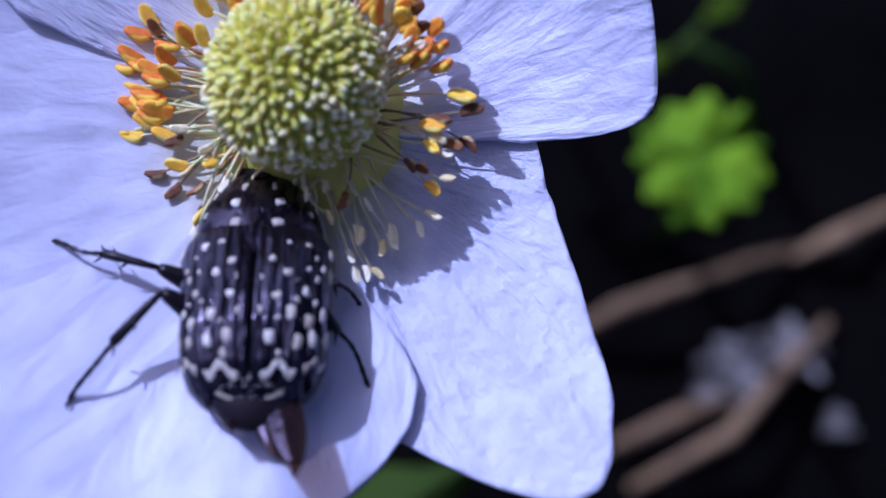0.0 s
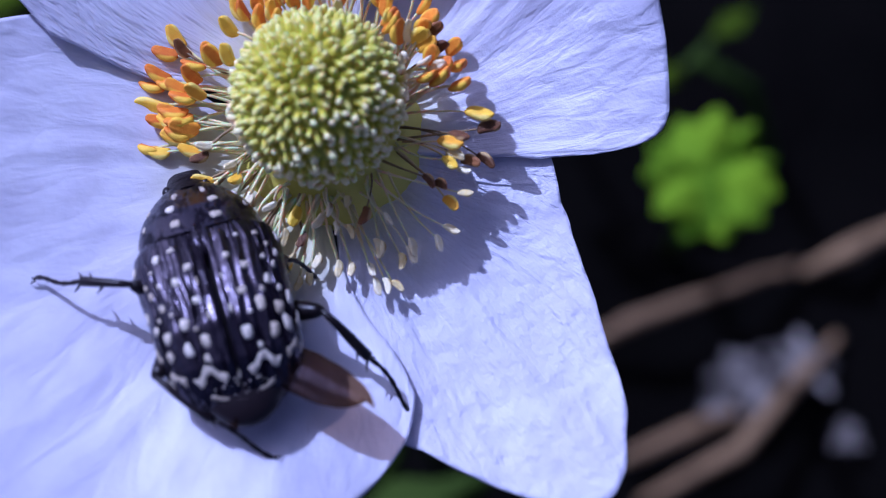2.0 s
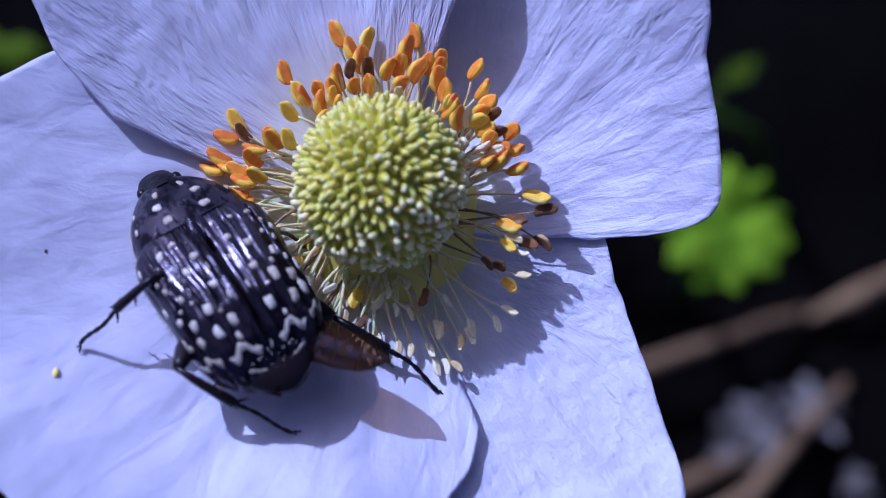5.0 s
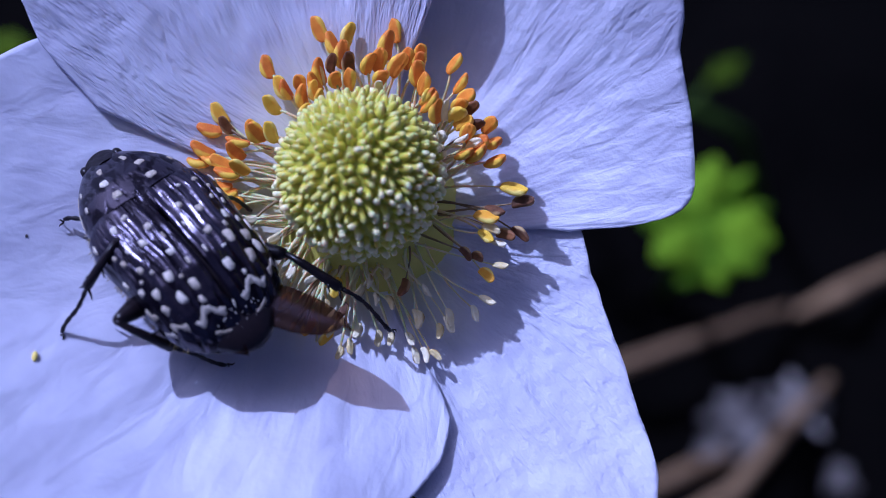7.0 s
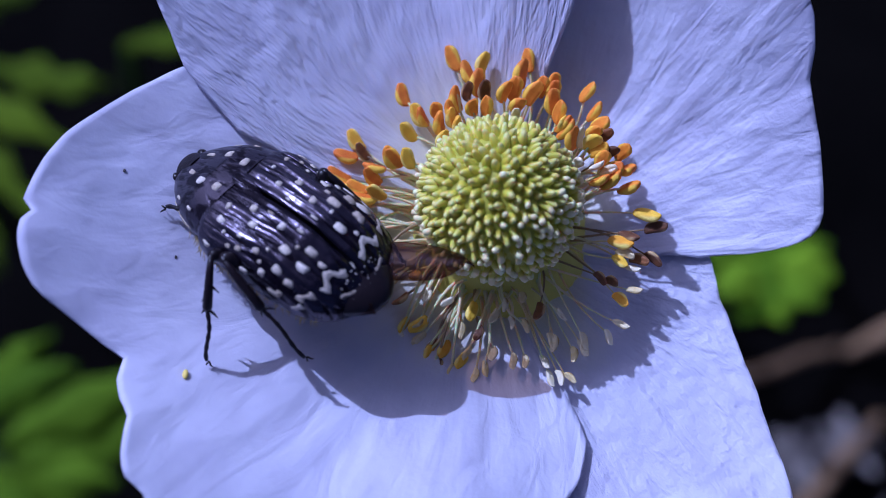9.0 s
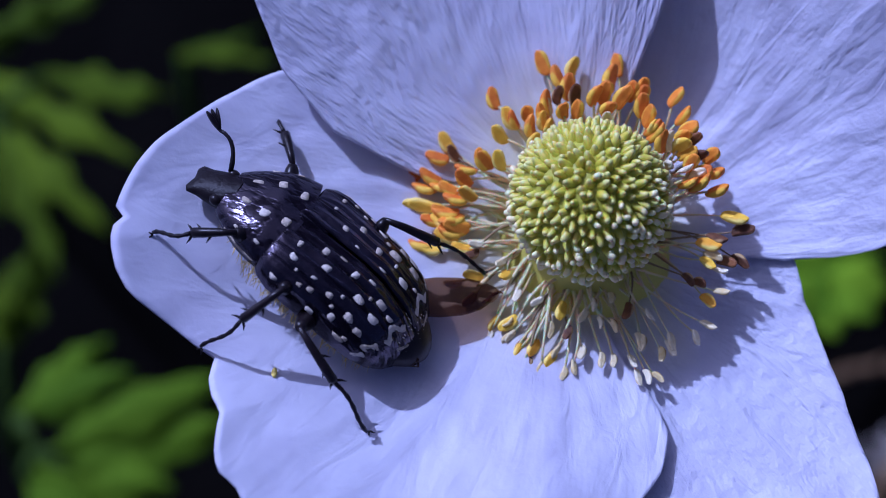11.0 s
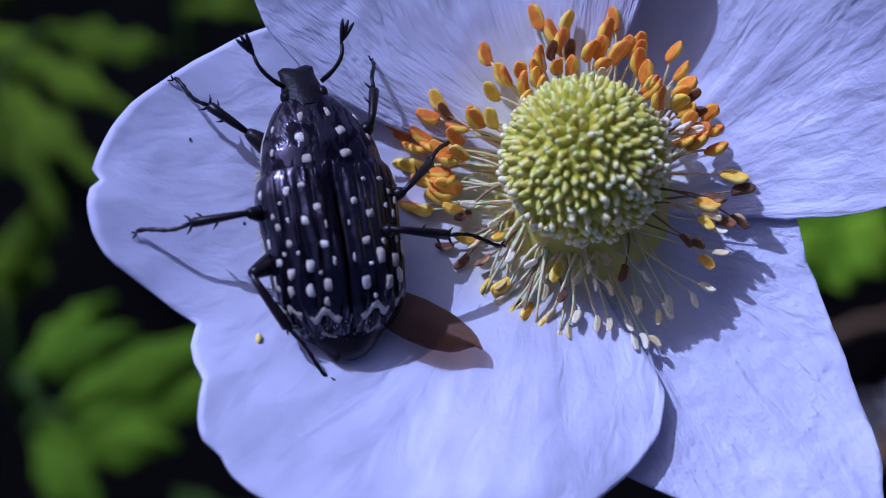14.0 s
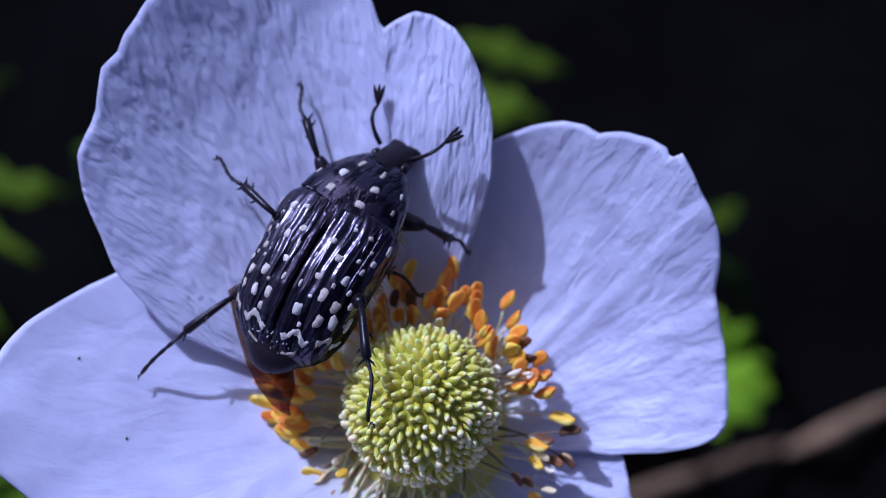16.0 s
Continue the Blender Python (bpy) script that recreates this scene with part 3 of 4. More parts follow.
def build_beetle():
    beetle = empty("beetle", mm_pose(0, 0, 0), "shiny black chafer beetle with white spots crawling over the flower", "beetle")
    # underside, thorax and abdomen
    part("underside", lens_blob(2.35, 4.9, 1.25, 24, 18, shift=(0, -0.2, 2.0)), DARK, beetle, "black segmented underside")
    def tail(u, v):
        a = 2 * math.pi * u
        w = table(((0, 2.1), (0.5, 1.75), (0.85, 1.0), (1, 0.25)), v)
        return (w * math.cos(a), -2.6 - 2.0 * v + 0.06 * math.sin(v * 22), 2.05 - 0.2 * v + w * 0.62 * math.sin(a))
    abdomen = part("abdomen", sheet(24, 14, tail, closed=True), DARK, beetle, "black tip of the abdomen with pale dots")
    for k, (u, v) in enumerate(((0.06, 0.25), (0.08, 0.55), (0.15, 0.7), (0.44, 0.25), (0.42, 0.55), (0.35, 0.7), (0.25, 0.85))):
        dot = lens_blob(0.2, 0.13, 0.09, 8, 6, shift=tail(u, v))
        part("pale_dot", dot, SPOT, abdomen)
    dust = bmesh.new()
    dust_rng = random.Random(5)
    for _ in range(170):
        p = Vector(tail(dust_rng.uniform(0.02, 0.48), dust_rng.uniform(0.2, 0.95)))
        tube([p, p + Vector((dust_rng.uniform(-0.05, 0.05), -0.16, 0.03))], [0.034, 0.015], 4, dust)
    tagged(part("scale_dust", dust, SPOT, abdomen, "fine whitish scales on the abdomen tip"), kind="stuff")
    # wing cases
    spot_rng = random.Random(11)
    for side in (-1, 1):
        case = part("wing_case", sheet(90, 70, lambda u, v: shell_point(side * (0.012 + 0.988 * u), v)), SHELL, beetle, "glossy black wing case with white spots")
        skin = case.modifiers.new("thickness", "SOLIDIFY")
        skin.thickness, skin.offset = 0.12 * MM, side
        for u, v, du, dv in WHITE_SPOTS:
            grow = spot_rng.uniform(0.55, 0.9)
            u, v = u + spot_rng.uniform(-0.03, 0.03), v + spot_rng.uniform(-0.012, 0.012)
            part("spot", patch(shell_point, side * u, v, du * grow, dv * grow * spot_rng.uniform(0.8, 1.5), spot_rng.uniform(0, 50)), SPOT, case)
        for start, end, v, swing, thick, waves in ((0.10, 0.47, 0.835, 0.024, 0.023, 1.4), (0.55, 0.76, 0.80, 0.024, 0.025, 0.9), (0.80, 0.92, 0.78, 0.02, 0.022, 0.7), (0.2, 0.42, 0.94, 0.01, 0.012, 0.8)):
            part("zigzag_band", zigzag(side, start, end, v, swing, thick, waves), SPOT, case, "cream zigzag band near the tip")
    shield = part("neck_shield", sheet(40, 22, lambda u, v: neck_point(2 * u - 1, v)), NECK, beetle, "glossy black neck shield with rows of white spots")
    for side in (-1, 1):
        for u, v, du, dv in ((0.20, 0.16, 0.085, 0.06), (0.24, 0.46, 0.09, 0.065), (0.2, 0.74, 0.06, 0.07), (0.62, 0.3, 0.045, 0.05), (0.66, 0.62, 0.045, 0.05), (0.9, 0.45, 0.03, 0.3)):
            part("spot", patch(neck_point, side * u, v, du * 0.6, dv * 0.9, 40 * u + 9 * v + side), SPOT, shield)
    part("scutellum", lens_blob(0.42, 0.72, 0.10, 12, 8, shift=(0, 1.75, 3.66)), SHELL, beetle, "small black triangular plate")
    # head, feelers, eyes
    def face(u, v):
        a = 2 * math.pi * u
        w = table(((0, 0.75), (0.2, 0.86), (0.45, 0.8), (0.7, 0.7), (0.93, 0.72), (1, 0.5)), v)
        h = table(((0, 0.72), (0.5, 0.55), (0.9, 0.3), (1, 0.12)), v)
        return (w * math.cos(a), 4.9 + 1.85 * v - 0.12 * v ** 8 * (1 - abs(math.cos(a))), 2.05 - 0.6 * v + h * math.sin(a))
    nodding, feelers = [shield], []
    head = part("head", sheet(24, 14, face, closed=True), HEAD, beetle, "small flat black head")
    for side in (-1, 1):
        nodding += [head] if side < 0 else []
        part("eye", lens_blob(0.22, 0.28, 0.24, 10, 8, shift=(side * 0.74, 5.4, 2.08)), DARK, head)
        feeler = part("antenna", tube(bend((side * 0.75, 5.8, 2.25), (side * 1.75, 7.1, 2.75), (side * 0.25, -0.1, 0.25), 8), [0.1, 0.11, 0.09, 0.09, 0.09, 0.08, 0.08, 0.07], 7), DARK, beetle, "short black feeler with a leafed club")
        feelers.append((side, feeler))
        for k in (-1, 0, 1):
            m = Matrix.Translation((side * 1.75, 7.1, 2.75)) @ pose(0, 0, 0, 20, 0, -side * 28 + k * 16)
            leaf = lens_blob(0.09, 0.5, 0.16, 8, 8, shift=(0, 0.42, 0))
            leaf.transform(m)
            part("club_leaf", leaf, DARK, feeler)
    # pale fur along the flanks
    fur = bmesh.new()
    rng = random.Random(3)
    for side in (-1, 1):
        for _ in range(330):
            y = rng.uniform(-3.4, 4.6)
            x = side * (table(((-3.4, 1.9), (0, 2.4), (2.5, 2.2), (4.6, 1.1)), y) + rng.uniform(-0.15, 0.1))
            z = rng.uniform(1.3, 2.2)
            far = Vector((x + side * rng.uniform(0.12, 0.4), y + rng.uniform(-0.35, 0.15), z - rng.uniform(0.0, 0.35)))
            tube([(x, y, z), Vector((x, y, z)).lerp(far, 0.6) + Vector((0, 0, 0.06)), far], [0.02, 0.017, 0.006], 3, fur)
    tagged(part("fur", fur, HAIR, beetle, "tawny hair fringe along the flanks"), kind="stuff")
    # hind wings that peep out behind the cases
    wings = {}
    for side, name in ((1, "R"), (-1, "L")):
        def blade(u, v):
            w = table(((0, 0.4), (0.3, 0.72), (0.55, 0.88), (0.75, 0.82), (0.9, 0.56), (0.97, 0.28), (1, 0.06)), v)
            return (side * (u - 0.5) * 2 * w, -5.5 * v - 0.5 * u * v * v, 0.16 * math.cos((u - 0.5) * 5) - 0.05 * v + 0.025 * math.sin(u * 24))
        wing = part("hind_wing", sheet(14, 18, blade), WING, beetle, "folded brown translucent hind wing")
        skin = wing.modifiers.new("thickness", "SOLIDIFY")
        skin.thickness, skin.offset = 0.07 * MM, 0
        wings[name] = wing
    legs = {}
    for code, (hip, first, second, stout) in LEGS.items():
        thigh, shin = leg_meshes(first, second, stout)
        leg = part("leg", thigh, DARK, beetle, "spiny black leg")
        legs[code] = (leg, part("shin", shin, DARK, leg, "thin black shin with spines and clawed foot"))
    return beetle, legs, wings, nodding, feelers


WHITE_SPOTS = (  # across, along, half-width, half-length
    (0.17, 0.24, 0.05, 0.026), (0.45, 0.14, 0.05, 0.026), (0.32, 0.33, 0.055, 0.032), (0.5, 0.42, 0.06, 0.034), (0.68, 0.27, 0.05, 0.034),
    (0.2, 0.46, 0.05, 0.028), (0.33, 0.57, 0.06, 0.036), (0.53, 0.585, 0.065, 0.036), (0.72, 0.53, 0.06, 0.04), (0.17, 0.68, 0.05, 0.032),
    (0.62, 0.68, 0.075, 0.045), (0.4, 0.70, 0.06, 0.04), (0.86, 0.4, 0.05, 0.034), (0.88, 0.64, 0.05, 0.05), (0.8, 0.14, 0.05, 0.028),
    (0.3, 0.12, 0.04, 0.02), (0.6, 0.34, 0.03, 0.018), (0.42, 0.49, 0.03, 0.018), (0.62, 0.48, 0.035, 0.022), (0.55, 0.2, 0.03, 0.018),
    (0.25, 0.6, 0.03, 0.016), (0.25, 0.77, 0.03, 0.02), (0.5, 0.3, 0.03, 0.02), (0.78, 0.66, 0.035, 0.02), (0.1, 0.36, 0.02, 0.03), (0.1, 0.56, 0.02, 0.03))

beetle, legs, wings, nodding, feelers = build_beetle()

# ---- a crumb of pollen and specks of dirt, which ride on the broad petal ----
crumb = part("pollen_crumb", lens_blob(0.13, 0.2, 0.09, 8, 6, 0.2, shift=(-12.4, -7.2, 3.4)), ANTHERS["y"])
litter = [tagged(crumb, "yellow crumb of fallen pollen on a petal", "pollen crumb")]
for x, y, z, size in ((-15.4, 0.5, 4.58, 0.055), (-13.29, -2.5, 3.26, 0.055), (-14.1, -1.9, 3.66, 0.03)):
    litter.append(tagged(part("dirt_speck", lens_blob(size, size * 1.4, size * 0.6, 8, 6, shift=(x, y, z)), DIRT), "tiny dark speck of dirt on a petal", "dirt speck", "dirt specks on the petal"))


# ---- foliage, twigs and husks below ----
def leaflet(base, tip, width, z, parent, seed, material):
    """A lobed, slightly folded leaf blade from base to tip."""
    base, tip = Vector((*base, z)), Vector((*tip, z + 2))
    along = tip - base
    length = along.length
    along.normalize()
    across = Vector((0, 0, 1)).cross(along)

    def at(u, v):
        s = 2 * u - 1
        w = width * math.sin(math.pi * min(1, 0.06 + 0.94 * v) ** 0.8) * (1 + (0.35 if material is LEAF else 0.15) * math.sin(v * 17 + seed))
        return base + along * (length * v + abs(s) * width * 0.35) + across * s * w * 0.5 + Vector((0, 0, -abs(s) * width * 0.2 + 1.2 * math.sin(v * 4 + seed)))
    ob = part("leaflet", sheet(10, 28, at), material, parent)
    skin = ob.modifiers.new("thickness", "SOLIDIFY")
    skin.thickness = 0.25 * MM
    return ob


def build_leaf(label, blades, root, z, material=LEAF):
    """A compound leaf on a stalk that rises from the soil."""
    leaf = empty("leaf", mm_pose(0, 0, 0), label, "leaf", "leaves under the flower")
    cx = sum(b[0][0] for b in blades) / len(blades)
    cy = sum(b[0][1] for b in blades) / len(blades)
    part("stalk", tube([(root[0], root[1], GROUND - 4), ((cx + root[0]) / 2, (cy + root[1]) / 2, (z + GROUND) / 2 + 8), (cx, cy, z - 1)], [1.3, 1.1, 0.9], 8), STALK, leaf)
    for i, (a, b, w) in enumerate(blades):
        leaflet(a, b, w, z, leaf, i * 1.7 + root[0], material)
        part("vein", tube([(cx, cy, z - 1), ((cx + a[0]) / 2, (cy + a[1]) / 2, z - 0.6), (a[0], a[1], z)], [0.7, 0.6, 0.5], 6), STALK, leaf)


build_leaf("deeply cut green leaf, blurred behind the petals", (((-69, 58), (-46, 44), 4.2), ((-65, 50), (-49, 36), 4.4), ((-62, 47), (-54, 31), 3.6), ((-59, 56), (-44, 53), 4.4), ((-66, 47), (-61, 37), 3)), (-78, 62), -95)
build_leaf("green lobed leaf beside the flower, coloured bright as if in sun", (((-57, 14), (-48, 21), 6), ((-56, 14), (-45, 18), 5), ((-52, 10), (-35, 18), 5.5), ((-50, 8), (-34, 13), 6.5), ((-55, 8), (-40, 6), 7), ((-55, 7), (-47, 0), 6)), (-66, -2), -95, SUNNY_LEAF)
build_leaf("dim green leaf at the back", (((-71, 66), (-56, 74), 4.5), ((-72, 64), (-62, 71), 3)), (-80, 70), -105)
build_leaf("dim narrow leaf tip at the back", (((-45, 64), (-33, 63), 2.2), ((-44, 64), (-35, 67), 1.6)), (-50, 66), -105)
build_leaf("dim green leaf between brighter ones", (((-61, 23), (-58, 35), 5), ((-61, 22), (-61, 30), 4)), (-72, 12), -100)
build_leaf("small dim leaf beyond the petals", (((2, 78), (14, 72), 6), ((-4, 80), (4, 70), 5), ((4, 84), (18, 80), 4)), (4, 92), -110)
build_leaf("small round green leaf, coloured bright as if sunlit", (((31.7, 31.0), (38.2, 33.0), 6.4), ((32.1, 30.4), (36.5, 35.6), 6.4), ((32.7, 30.1), (33.6, 36.9), 6.4), ((33.4, 30.2), (30.5, 36.4), 6.4), ((33.9, 30.7), (28.1, 34.3), 6.4), ((34.1, 31.3), (27.3, 31.2), 6.4), ((33.9, 32.0), (28.2, 28.2), 6.4), ((33.3, 32.4), (30.6, 26.2), 6.4), ((32.7, 32.5), (33.7, 25.8), 6.4), ((32.1, 32.2), (36.6, 27.1), 6.4), ((31.7, 31.6), (38.3, 29.8), 6.4)), (39, 43), -95, SUNLIT_LEAF)
build_leaf("green leaf low under the petal, coloured dark for shade", (((-16, -8), (0, 3), 8), ((-12, -14), (6, -4), 9), ((-24, -12), (-34, -2), 8)), (-10, -20), -85, SHADE_LEAF)
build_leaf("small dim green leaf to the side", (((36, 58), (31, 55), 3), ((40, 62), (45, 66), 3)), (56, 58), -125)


def build_twig(label, path, radii):
    knots = [Vector(p) for p in path]
    line = []
    for a, b in zip(knots, knots[1:]):
        line += [a.lerp(b, s / 6) + Vector((noise.noise((a.x + s, b.y, 1)), noise.noise((a.y + s, b.x, 2)), 0)) * 0.8 for s in range(6)]
    line.append(knots[-1])
    steps = len(line) - 1
    tagged(part("twig", tube(line, [table([(i / (len(radii) - 1), r) for i, r in enumerate(radii)], k / steps) for k in range(steps + 1)], 10), TWIG), label, "twig", "twigs on the soil")


build_twig("pale dry twig lying on the soil", ((19, 24, GROUND + 2), (31, 29, GROUND + 8), (43, 33.4, GROUND + 8), (58, 39.6, GROUND + 2)), (1.0, 1.35, 1.0, 0.8))
build_twig("dim dry twig end lying on the soil", ((58, 38, GROUND + 3), (64, 40, GROUND + 8), (78, 47.5, GROUND + 2)), (0.7, 1.6, 0.9))
build_twig("thick dry twig lying on the soil", ((32, 3, GROUND + 2), (46, 10, GROUND + 8), (54, 19, GROUND + 8), (63, 28, GROUND + 2)), (0.8, 1.4, 1.2, 0.9))
build_twig("short dry twig lying on the soil", ((29, 9, GROUND + 2), (39, 13, GROUND + 6), (49, 17, GROUND + 2)), (0.9, 1.4, 1.0))


def build_husk(x, y, r, count, seed):
    """A withered seed head: dry flakes spread round a knob."""
    rng = random.Random(seed)
    knob = tagged(part("husk", lens_blob(0.3 * r, 0.3 * r, 0.25 * r, 12, 8, 0.1), HUSK), "pale withered seed head with spread dry flakes", "husk", "husks on the soil")
    knob.matrix_world = Matrix.Translation(Vector((x, y, GROUND + 4)) * MM)
    for k in range(count):
        long = r * rng.uniform(0.35, 0.6)
        flake = lens_blob(r * rng.uniform(0.14, 0.26), long, 0.06 * r, 10, 8, 0.15, (0, long, 0))
        flake.transform(pose(0, 0, 0, rng.uniform(-8, 35), rng.uniform(-30, 30), 360 * k / count + rng.uniform(-16, 16)))
        part("flake", flake, HUSK, knob)


for x, y, r, count, seed in ((48, 20.5, 6.2, 10, 1), (57.5, 23, 5.0, 8, 2), (62.5, 12.5, 3.4, 6, 3), (43.5, 17, 3.0, 6, 4)):
    build_husk(x, y, r, count, seed)

# ---- movement of the beetle ----
FEET = {  # where each foot stands, from the beetle's middle
    "LF": ((-1.4, -0.4, 0.2), (-4.3, 4.9, 1.7), (-1.4, -0.4, 0.2), (-1.4, -0.4, 0.2), (-1.4, -0.4, 0.2), (-1.4, -0.4, 0.2), (-1.4, -0.4, 0.2), (-1.4, -0.4, 0.2), (-1.4, -0.4, 0.2), (-1.4, -0.4, 0.2), (-2.6, 4.0, 1.7), (-2.9, 3.7, 1.9), (-2.2, 4.3, 1.8), (-1.4, -0.4, 0.2), (-2.1, 4.5, 1.9), (-3.5, 6.1, -0.0), (-3.7, 6.1, 0.4), (-4.2, 5.9, 0.5), (-2.9, 5.9, 0.1), (-5.3, 5.0, 0.6), (-5.5, 7.5, 0.5), (-4.3, 4.3, 1.7), (-2.6, 7.8, 1.2), (-5.9, 3.9, 2.8), (-4.9, 6.6, 2.2)),
    "LM": ((-7.6, 2.6, 2.2), (-6.4, 4.1, 2.0), (-6.7, 2.8, 1.8), (-6.5, 4.5, 1.7), (-6.2, 3.0, 1.8), (-5.7, 3.0, 1.0), (-5.7, 1.4, 1.1), (-5.5, 1.0, 1.1), (-5.6, 1.2, 0.8), (-5.4, 0.6, 0.7), (-5.1, 0.5, 0.7), (-5.2, -0.6, 0.6), (-5.0, -0.2, 0.0), (-4.8, -0.5, -0.1), (-5.2, -0.5, -0.3), (-4.9, 1.8, -0.3), (-4.6, 1.7, -0.2), (-4.9, 1.6, -0.2), (-4.0, 1.5, -0.4), (-5.0, 0.4, 0.3), (-7.2, 0.9, 1.4), (-6.7, 2.4, 1.3), (-6.0, 0.7, 3.2), (-3.8, 1.0, 0.0), (-6.3, 2.0, 2.6)),
    "LH": ((-6.4, -3.3, 1.0), (-6.0, -3.4, 1.0), (-1.6, -5.5, 1.0), (-0.6, -6.1, 1.1), (0.4, -5.9, 0.7), (-0.2, -5.0, 0.6), (0.3, -6.0, 0.4), (-1.1, -3.7, 0.1), (0.5, -6.2, -0.6), (0.2, -6.1, -0.7), (-0.8, -3.8, -0.6), (0.9, -5.6, -0.6), (0.6, -5.1, -1.8), (1.2, -6.0, -2.2), (-2.8, -3.4, 0.0), (-3.7, -5.5, 1.2), (-3.5, -5.6, 1.1), (-2.9, -5.7, 0.8), (-3.6, -5.6, 1.1), (-1.9, -5.7, 1.0), (-0.9, -5.6, 1.9), (-0.9, -7.2, 2.9), (-2.8, -8.0, 3.8), (-5.6, -5.6, 1.6), (-5.0, -7.6, 1.3)),
    "RF": ((1.4, -0.4, 0.2), (1.4, -0.4, 0.2), (1.4, -0.4, 0.2), (1.4, -0.4, 0.2), (1.4, -0.4, 0.2), (1.4, -0.4, 0.2), (1.4, -0.4, 0.2), (1.4, -0.4, 0.2), (1.4, -0.4, 0.2), (1.4, -0.4, 0.2), (1.4, -0.4, 0.2), (1.4, -0.4, 0.2), (1.4, -0.4, 0.2), (1.4, -0.4, 0.2), (1.4, -0.4, 0.2), (4.2, 7.2, 1.8), (4.1, 7.1, 2.2), (3.7, 7.7, 2.4), (5.1, 6.1, 2.0), (2.2, 8.1, 1.3), (3.0, 6.8, 1.1), (4.6, 5.2, -0.1), (1.9, 3.7, -1.8), (4.2, 5.0, -1.7), (4.2, 4.0, -1.9)),
    "RM": ((3.8, 1.0, 0.0), (3.8, 1.0, 0.0), (3.8, 1.0, 0.0), (3.8, 1.0, 0.0), (3.8, 1.0, 0.0), (3.8, 1.0, 0.0), (3.8, 1.0, 0.0), (3.8, 1.0, 0.0), (3.8, 1.0, 0.0), (3.8, 1.0, 0.0), (3.8, 1.0, 0.0), (3.8, 1.0, 0.0), (3.8, 1.0, 0.0), (3.8, 1.0, 0.0), (3.8, 1.0, 0.0), (3.8, 1.0, 0.0), (3.8, 1.0, 0.0), (3.8, 1.0, 0.0), (6.2, 1.3, 2.6), (4.9, 3.4, 1.4), (5.7, 3.3, 1.1), (6.6, 3.6, 0.5), (4.5, 0.7, -1.5), (4.0, -0.9, -1.6), (3.8, 1.0, 0.0)),
    "RH": ((4.0, -2.2, 0.0), (4.7, -5.2, -0.2), (4.6, -3.9, -0.2), (4.2, -5.9, 0.0), (5.6, -5.2, -0.4), (6.1, -4.7, -0.3), (5.9, -5.5, -0.5), (6.2, -6.6, -0.9), (5.3, -7.2, -1.3), (4.8, -6.9, 0.4), (4.7, -7.0, 0.4), (2.9, -4.6, 0.4), (2.8, -3.4, 0.0), (2.8, -3.4, 0.0), (2.8, -3.4, 0.0), (5.1, -4.6, 4.7), (5.4, -5.3, 4.9), (5.8, -4.6, 4.7), (4.7, -6.5, 5.3), (6.4, -3.6, 3.7), (6.6, -1.5, 2.5), (4.1, -2.6, 1.0), (5.1, -5.9, -0.7), (2.6, -4.1, -0.3), (5.7, -5.1, 4.0)),
}
BODY = (
    (0, -1.39, -8.60, 0.41, -19.3, 2.1, 1.0),
    (0.5, -1.59, -8.00, 0.67, -10.7, 3.6, 18.9),
    (1, -2.07, -8.48, 0.76, -10.9, 4.3, 22.5),
    (1.5, -2.46, -8.26, 0.81, -7.6, 4.5, 22.1),
    (2, -3.60, -7.92, 0.83, -11.7, 5.1, 17.8),
    (2.5, -3.88, -7.40, 1.08, -8.4, 5.9, 18.0),
    (3, -4.21, -6.93, 0.96, -11.3, 6.5, 22.3),
    (3.5, -4.66, -6.34, 1.10, -11.7, 7.2, 24.9),
    (6, -6.65, -3.67, 1.71, -7.5, 9.9, 36.7),
    (6.5, -6.97, -3.70, 1.80, -8.8, 10.9, 37.8),
    (7, -6.93, -3.51, 1.89, -6.8, 10.2, 39.5),
    (7.5, -7.19, -3.14, 1.95, -7.3, 11.4, 30.8),
    (8, -7.39, -2.82, 2.67, -10.4, 11.2, 39.1),
    (8.5, -7.78, -2.69, 2.99, -7.7, 10.5, 48.4),
    (9, -8.16, -2.25, 2.93, -9.8, 10.6, 50.0),
    (11.5, -11.54, -3.69, 2.04, 22.5, 24.2, 60.0),
    (12, -11.59, -3.88, 2.02, 19.9, 25.3, 59.0),
    (12.5, -11.55, -4.08, 2.01, 15.7, 27.1, 54.5),
    (13, -12.10, -3.96, 2.30, 24.0, 25.4, 66.0),
    (13.5, -11.19, -3.89, 2.10, 12.5, 22.7, 41.7),
    (14, -10.39, -2.69, 2.07, 11.8, 15.7, 14.2),
    (14.5, -8.99, -0.64, 2.19, 8.7, 8.6, -6.8),
    (15, -6.21, 3.99, 3.54, 14.6, -7.0, -42.9),
    (15.5, -5.58, 3.44, 4.29, 6.3, -9.1, -25.4),
    (16, -3.85, 5.45, 4.32, 7.7, -7.7, -28.3),
)

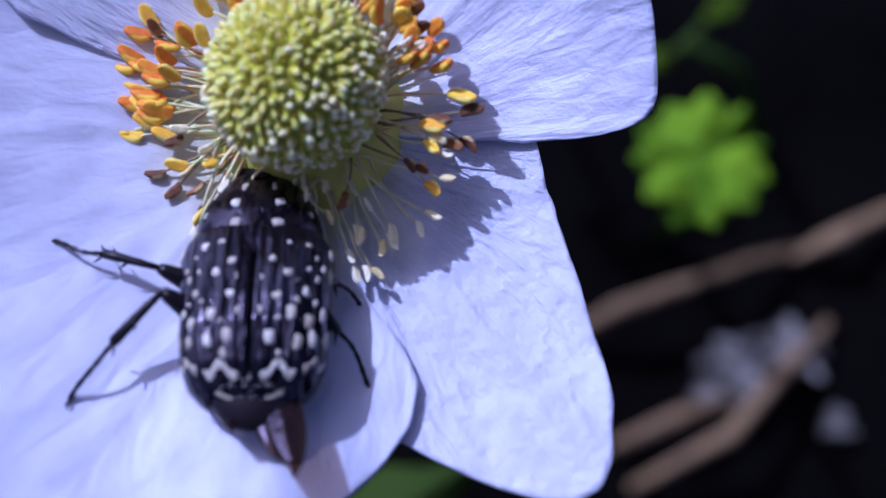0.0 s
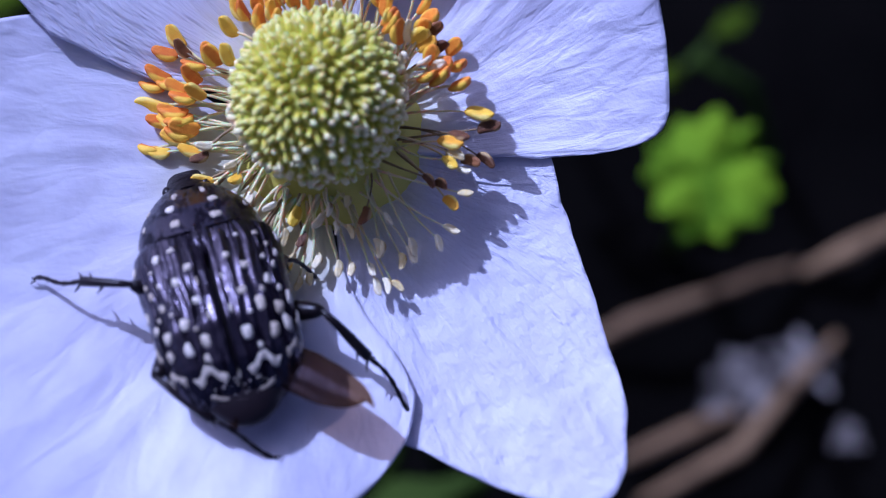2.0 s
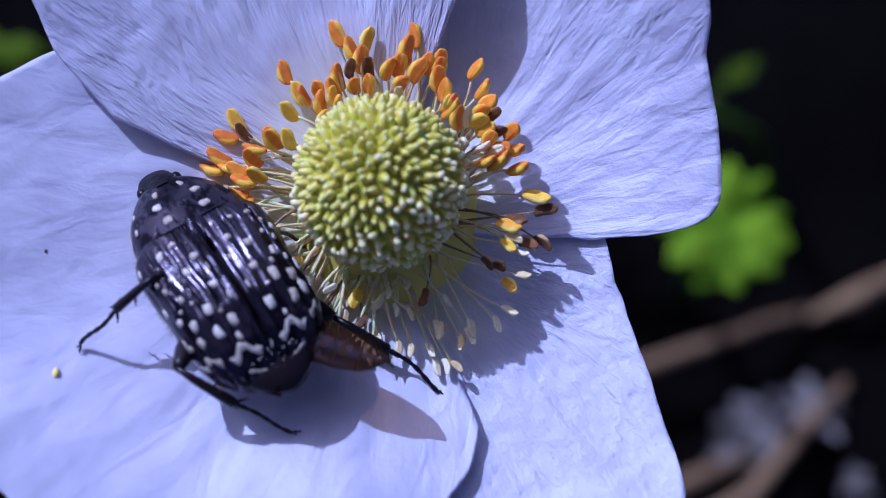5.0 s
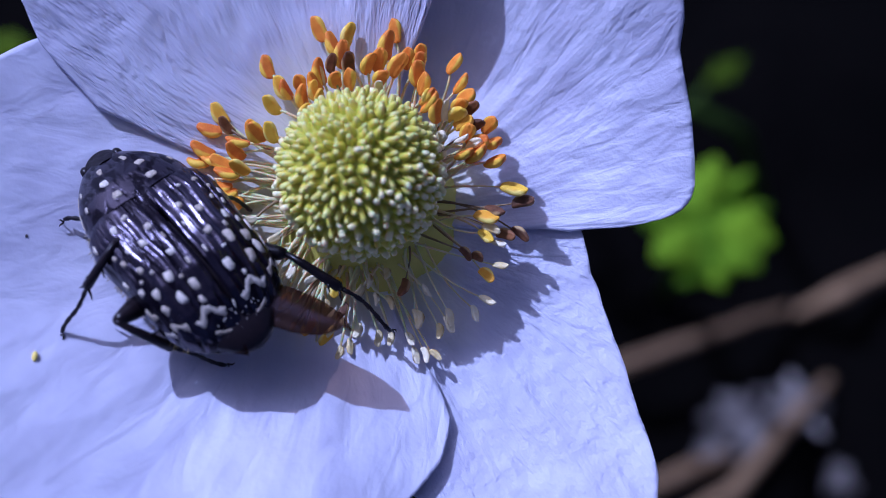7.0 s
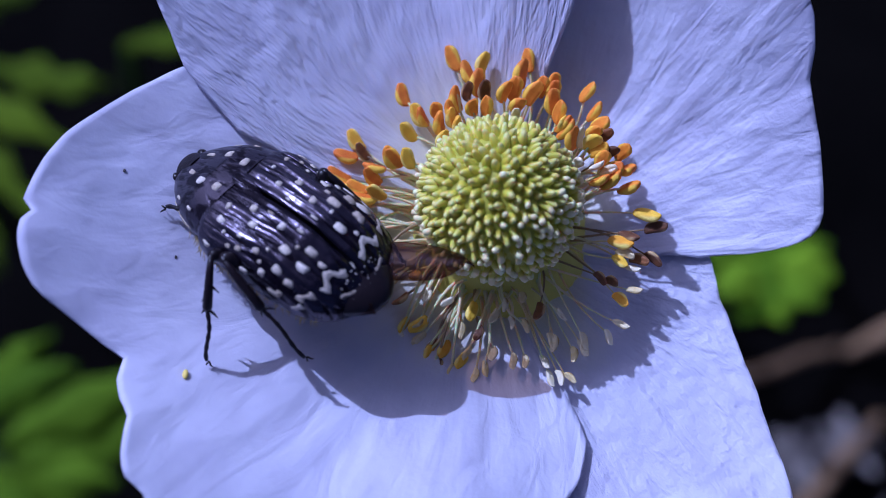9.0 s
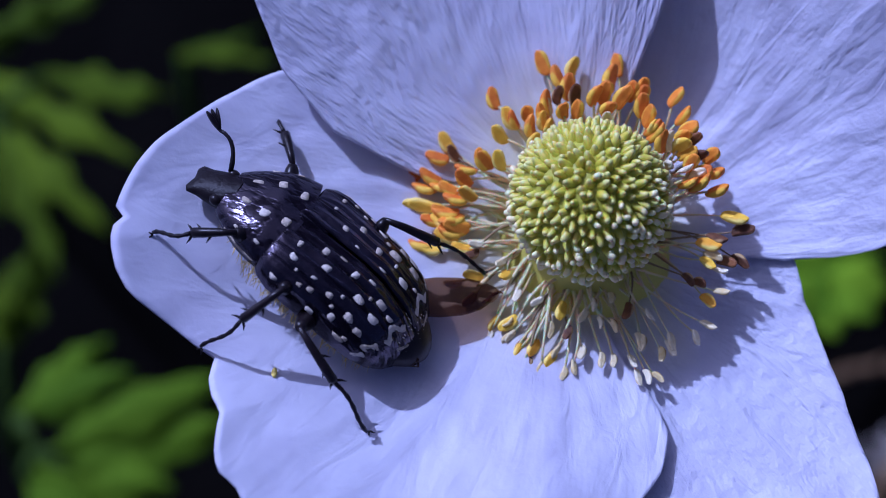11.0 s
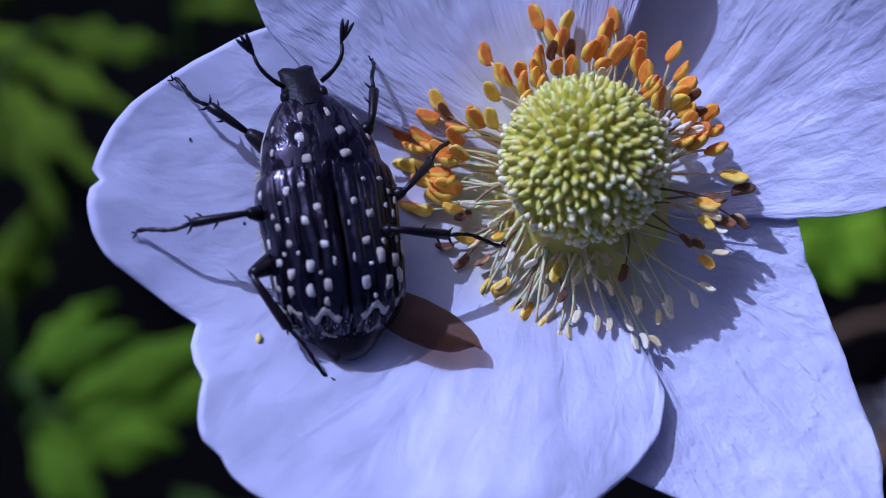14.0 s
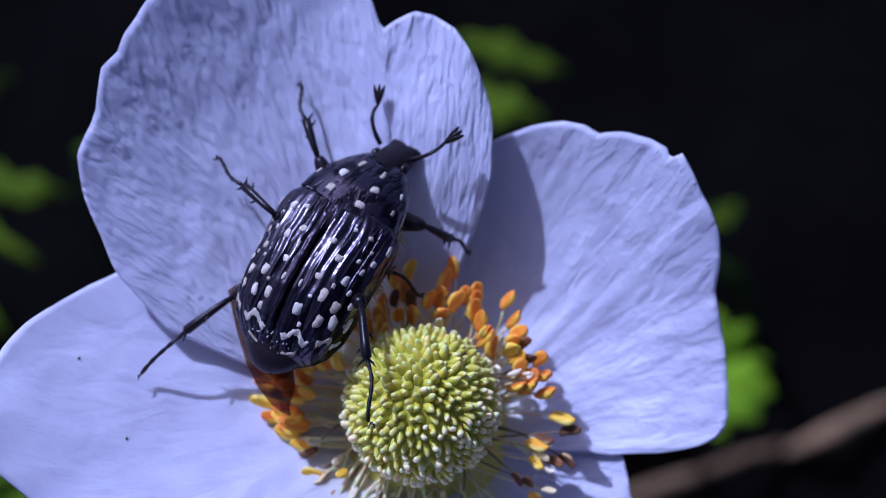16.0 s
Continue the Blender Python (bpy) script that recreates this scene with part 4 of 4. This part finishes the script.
BROAD_GIVES = (  # how the broad petal yields to the beetle's weight: shift and turn
    (0, 0.8, -2.0, 0, 0.3, 0.4, 2.6), (0.5, 1.2, -1.3, 0, 0.3, 0.5, 2.5), (1.2, 0.4, -2.2, 0, 0.25, 0.4, 2.5), (2.5, 0, -2.2, 0, 0.2, 0.3, 2.4), (3, 0.05, -2.0, 0, 0.2, 0.2, 1.7), (3.5, 0.2, -1.2, 0, 0.2, 0.2, 0.9),
    (6, 0.8, -0.1, -0.1, 0.45, 0.9, -1.6), (7, 0.5, -0.3, 0, 0.36, 2.5, -1.7), (8.5, 0.7, -0.1, 0, 0.38, 3.3, -1.2), (9, 0.6, -0.3, -0.1, 0.3, 2.4, -2.0), (11.5, 0.1, -0.1, 0, -0.2, 0.3, -0.4),
    (12.5, 0, -0.07, 0, -0.33, 0.17, -0.18), (13, 0.2, -0.15, -0.05, -0.7, -0.1, -0.3), (14, 0, -0.06, -0.08, -1.8, 0.7, 0.3), (14.5, 0, -0.2, -0.1, -4.3, 2.0, 0.9), (15, 0, 0.4, 0, -6.5, 2.3, 2.6),
    (15.5, 0.8, 0.23, 0, -8.8, 0.4, 1.0), (16, 1.1, 0.43, 0, -8.9, 0.35, 0.1))
LARGE_GIVES = (  # the same for the large petal
    (0, 0.3, -0.4, 0, -0.8, 0.2, -0.5), (3.5, 0.3, -0.4, 0, -0.9, 0.2, -0.5), (9, 0.2, -0.2, 0, -0.5, 0.7, -0.5), (14, 0.15, -0.1, 0, -0.3, 0.5, -0.3), (14.5, 0, -0.6, 0, 1.5, -0.4, -0.2),
    (15, -0.5, 0.6, 0.4, 5.0, -0.6, -1.0), (15.5, -0.1, 0.1, 0, 3.5, 1.6, 0.6), (16, -0.2, 0.2, 0.1, 0.5, 0.01, 0.1))


def leg_rows(code, leg, shin):
    hip, first, second, _ = LEGS[code]
    hip = Vector(hip)
    thigh_rows, shin_rows = [], []
    for (t, *_), foot in zip(BODY, FEET[code]):
        way = Vector(foot) - hip
        d = max(abs(second - first) + 0.1, min(first + second - 0.05, way.length))
        way.normalize()
        up = Vector(({"F": 0.45, "M": 0.6, "H": 1.3 if code == "LH" else 0.5}[code[1]] * (1 if hip.x > 0 else -1), 0, 1))
        normal = way.cross(up).normalized()
        rise = normal.cross(way).normalized()
        c = (first * first + d * d - second * second) / (2 * first * d)
        knee = hip + first * (way * c + rise * math.sqrt(max(0.0, 1 - c * c)))
        end = hip + way * d

        def frame_at(p, q):
            x = (q - p).normalized()
            y = -normal
            z = x.cross(y)
            return Matrix(((x.x, y.x, z.x, p.x * MM), (x.y, y.y, z.y, p.y * MM), (x.z, y.z, z.z, p.z * MM), (0, 0, 0, 1)))
        a, b = frame_at(hip, knee), frame_at(knee, end)
        thigh_rows.append((t, a))
        shin_rows.append((t, a.inverted() @ b))
    walk(leg, thigh_rows)
    walk(shin, shin_rows)


def motions():
    walk(beetle, [(t, mm_pose(x, y, z, rx, ry, rz)) for t, x, y, z, rx, ry, rz in BODY])
    for code, (leg, shin) in legs.items():
        leg_rows(code, leg, shin)
    for petal, gives in ((broad_petal, BROAD_GIVES), (large_petal, LARGE_GIVES), *((bit, BROAD_GIVES) for bit in litter)):
        walk(petal, [(t, Matrix.Translation((x * MM, y * MM, z * MM)) @ Matrix.Rotation(radians(math.hypot(a, b, c)), 4, Vector((a, b, c)))) for t, x, y, z, a, b, c in gives])
    joint = mm_pose(0, 2.5, 2.9)
    nods = ((0, 8, 0), (0.5, 0, 0), (1.5, -8, 0), (2, -8, 0), (2.5, -6, 0), (3.5, -6, 0), (6, -6, 0), (9, -5, 0), (11.5, -4, 9), (13, -4, 8), (14, 0, 3), (14.5, 0, 0), (15, -11, -2), (15.5, -8, -4), (16, -7, -6))
    for ob in nodding:
        walk(ob, [(t, joint @ pose(0, 0, 0, a, 0, turn) @ joint.inverted()) for t, a, turn in nods])
    for side, feeler in feelers:
        drawn = ((0, 1), (9, 1), (11.3, 0), (16, 0)) if side > 0 else ((0, 1), (12.5, 1), (13.4, 0), (16, 0))
        moments = sorted({n[0] for n in nods} | {d[0] for d in drawn})
        walk(feeler, [(when, joint @ pose(0, 0, 0, table([n[:2] for n in nods], when), 0, table([(n[0], n[2]) for n in nods], when)) @ joint.inverted()
                       @ mm_pose(-side * 1.25 * table(drawn, when), -3.6 * table(drawn, when), -1.0 * table(drawn, when))) for when in moments])
    sway = ((0, 14, -1.0), (1, 38, -1.5), (3.5, 44, -1.3), (6, 28, -1.4), (9, 32, -1.6), (11.5, 48, -1.7), (13, 52, -1.8), (14, 54, -2.1), (14.5, 50, -1.8))
    walk(wings["R"], [(when, mm_pose(0.05, y, 2.1, -2 if when < 10 else -11, 0, turn)) for when, turn, y in sway] + [(15.0, mm_pose(0.3, 0.9, 2.2)), (16, mm_pose(0.3, 0.9, 2.2))])
    low, hung = mm_pose(-0.5, 0.9, 2.2, 0, 0, 0), mm_pose(-3.2, -2.3, 1.2, 8, 10, 53)
    walk(wings["L"], [(0, low), (14.3, low), (15.0, hung), (16, hung)])


motions()
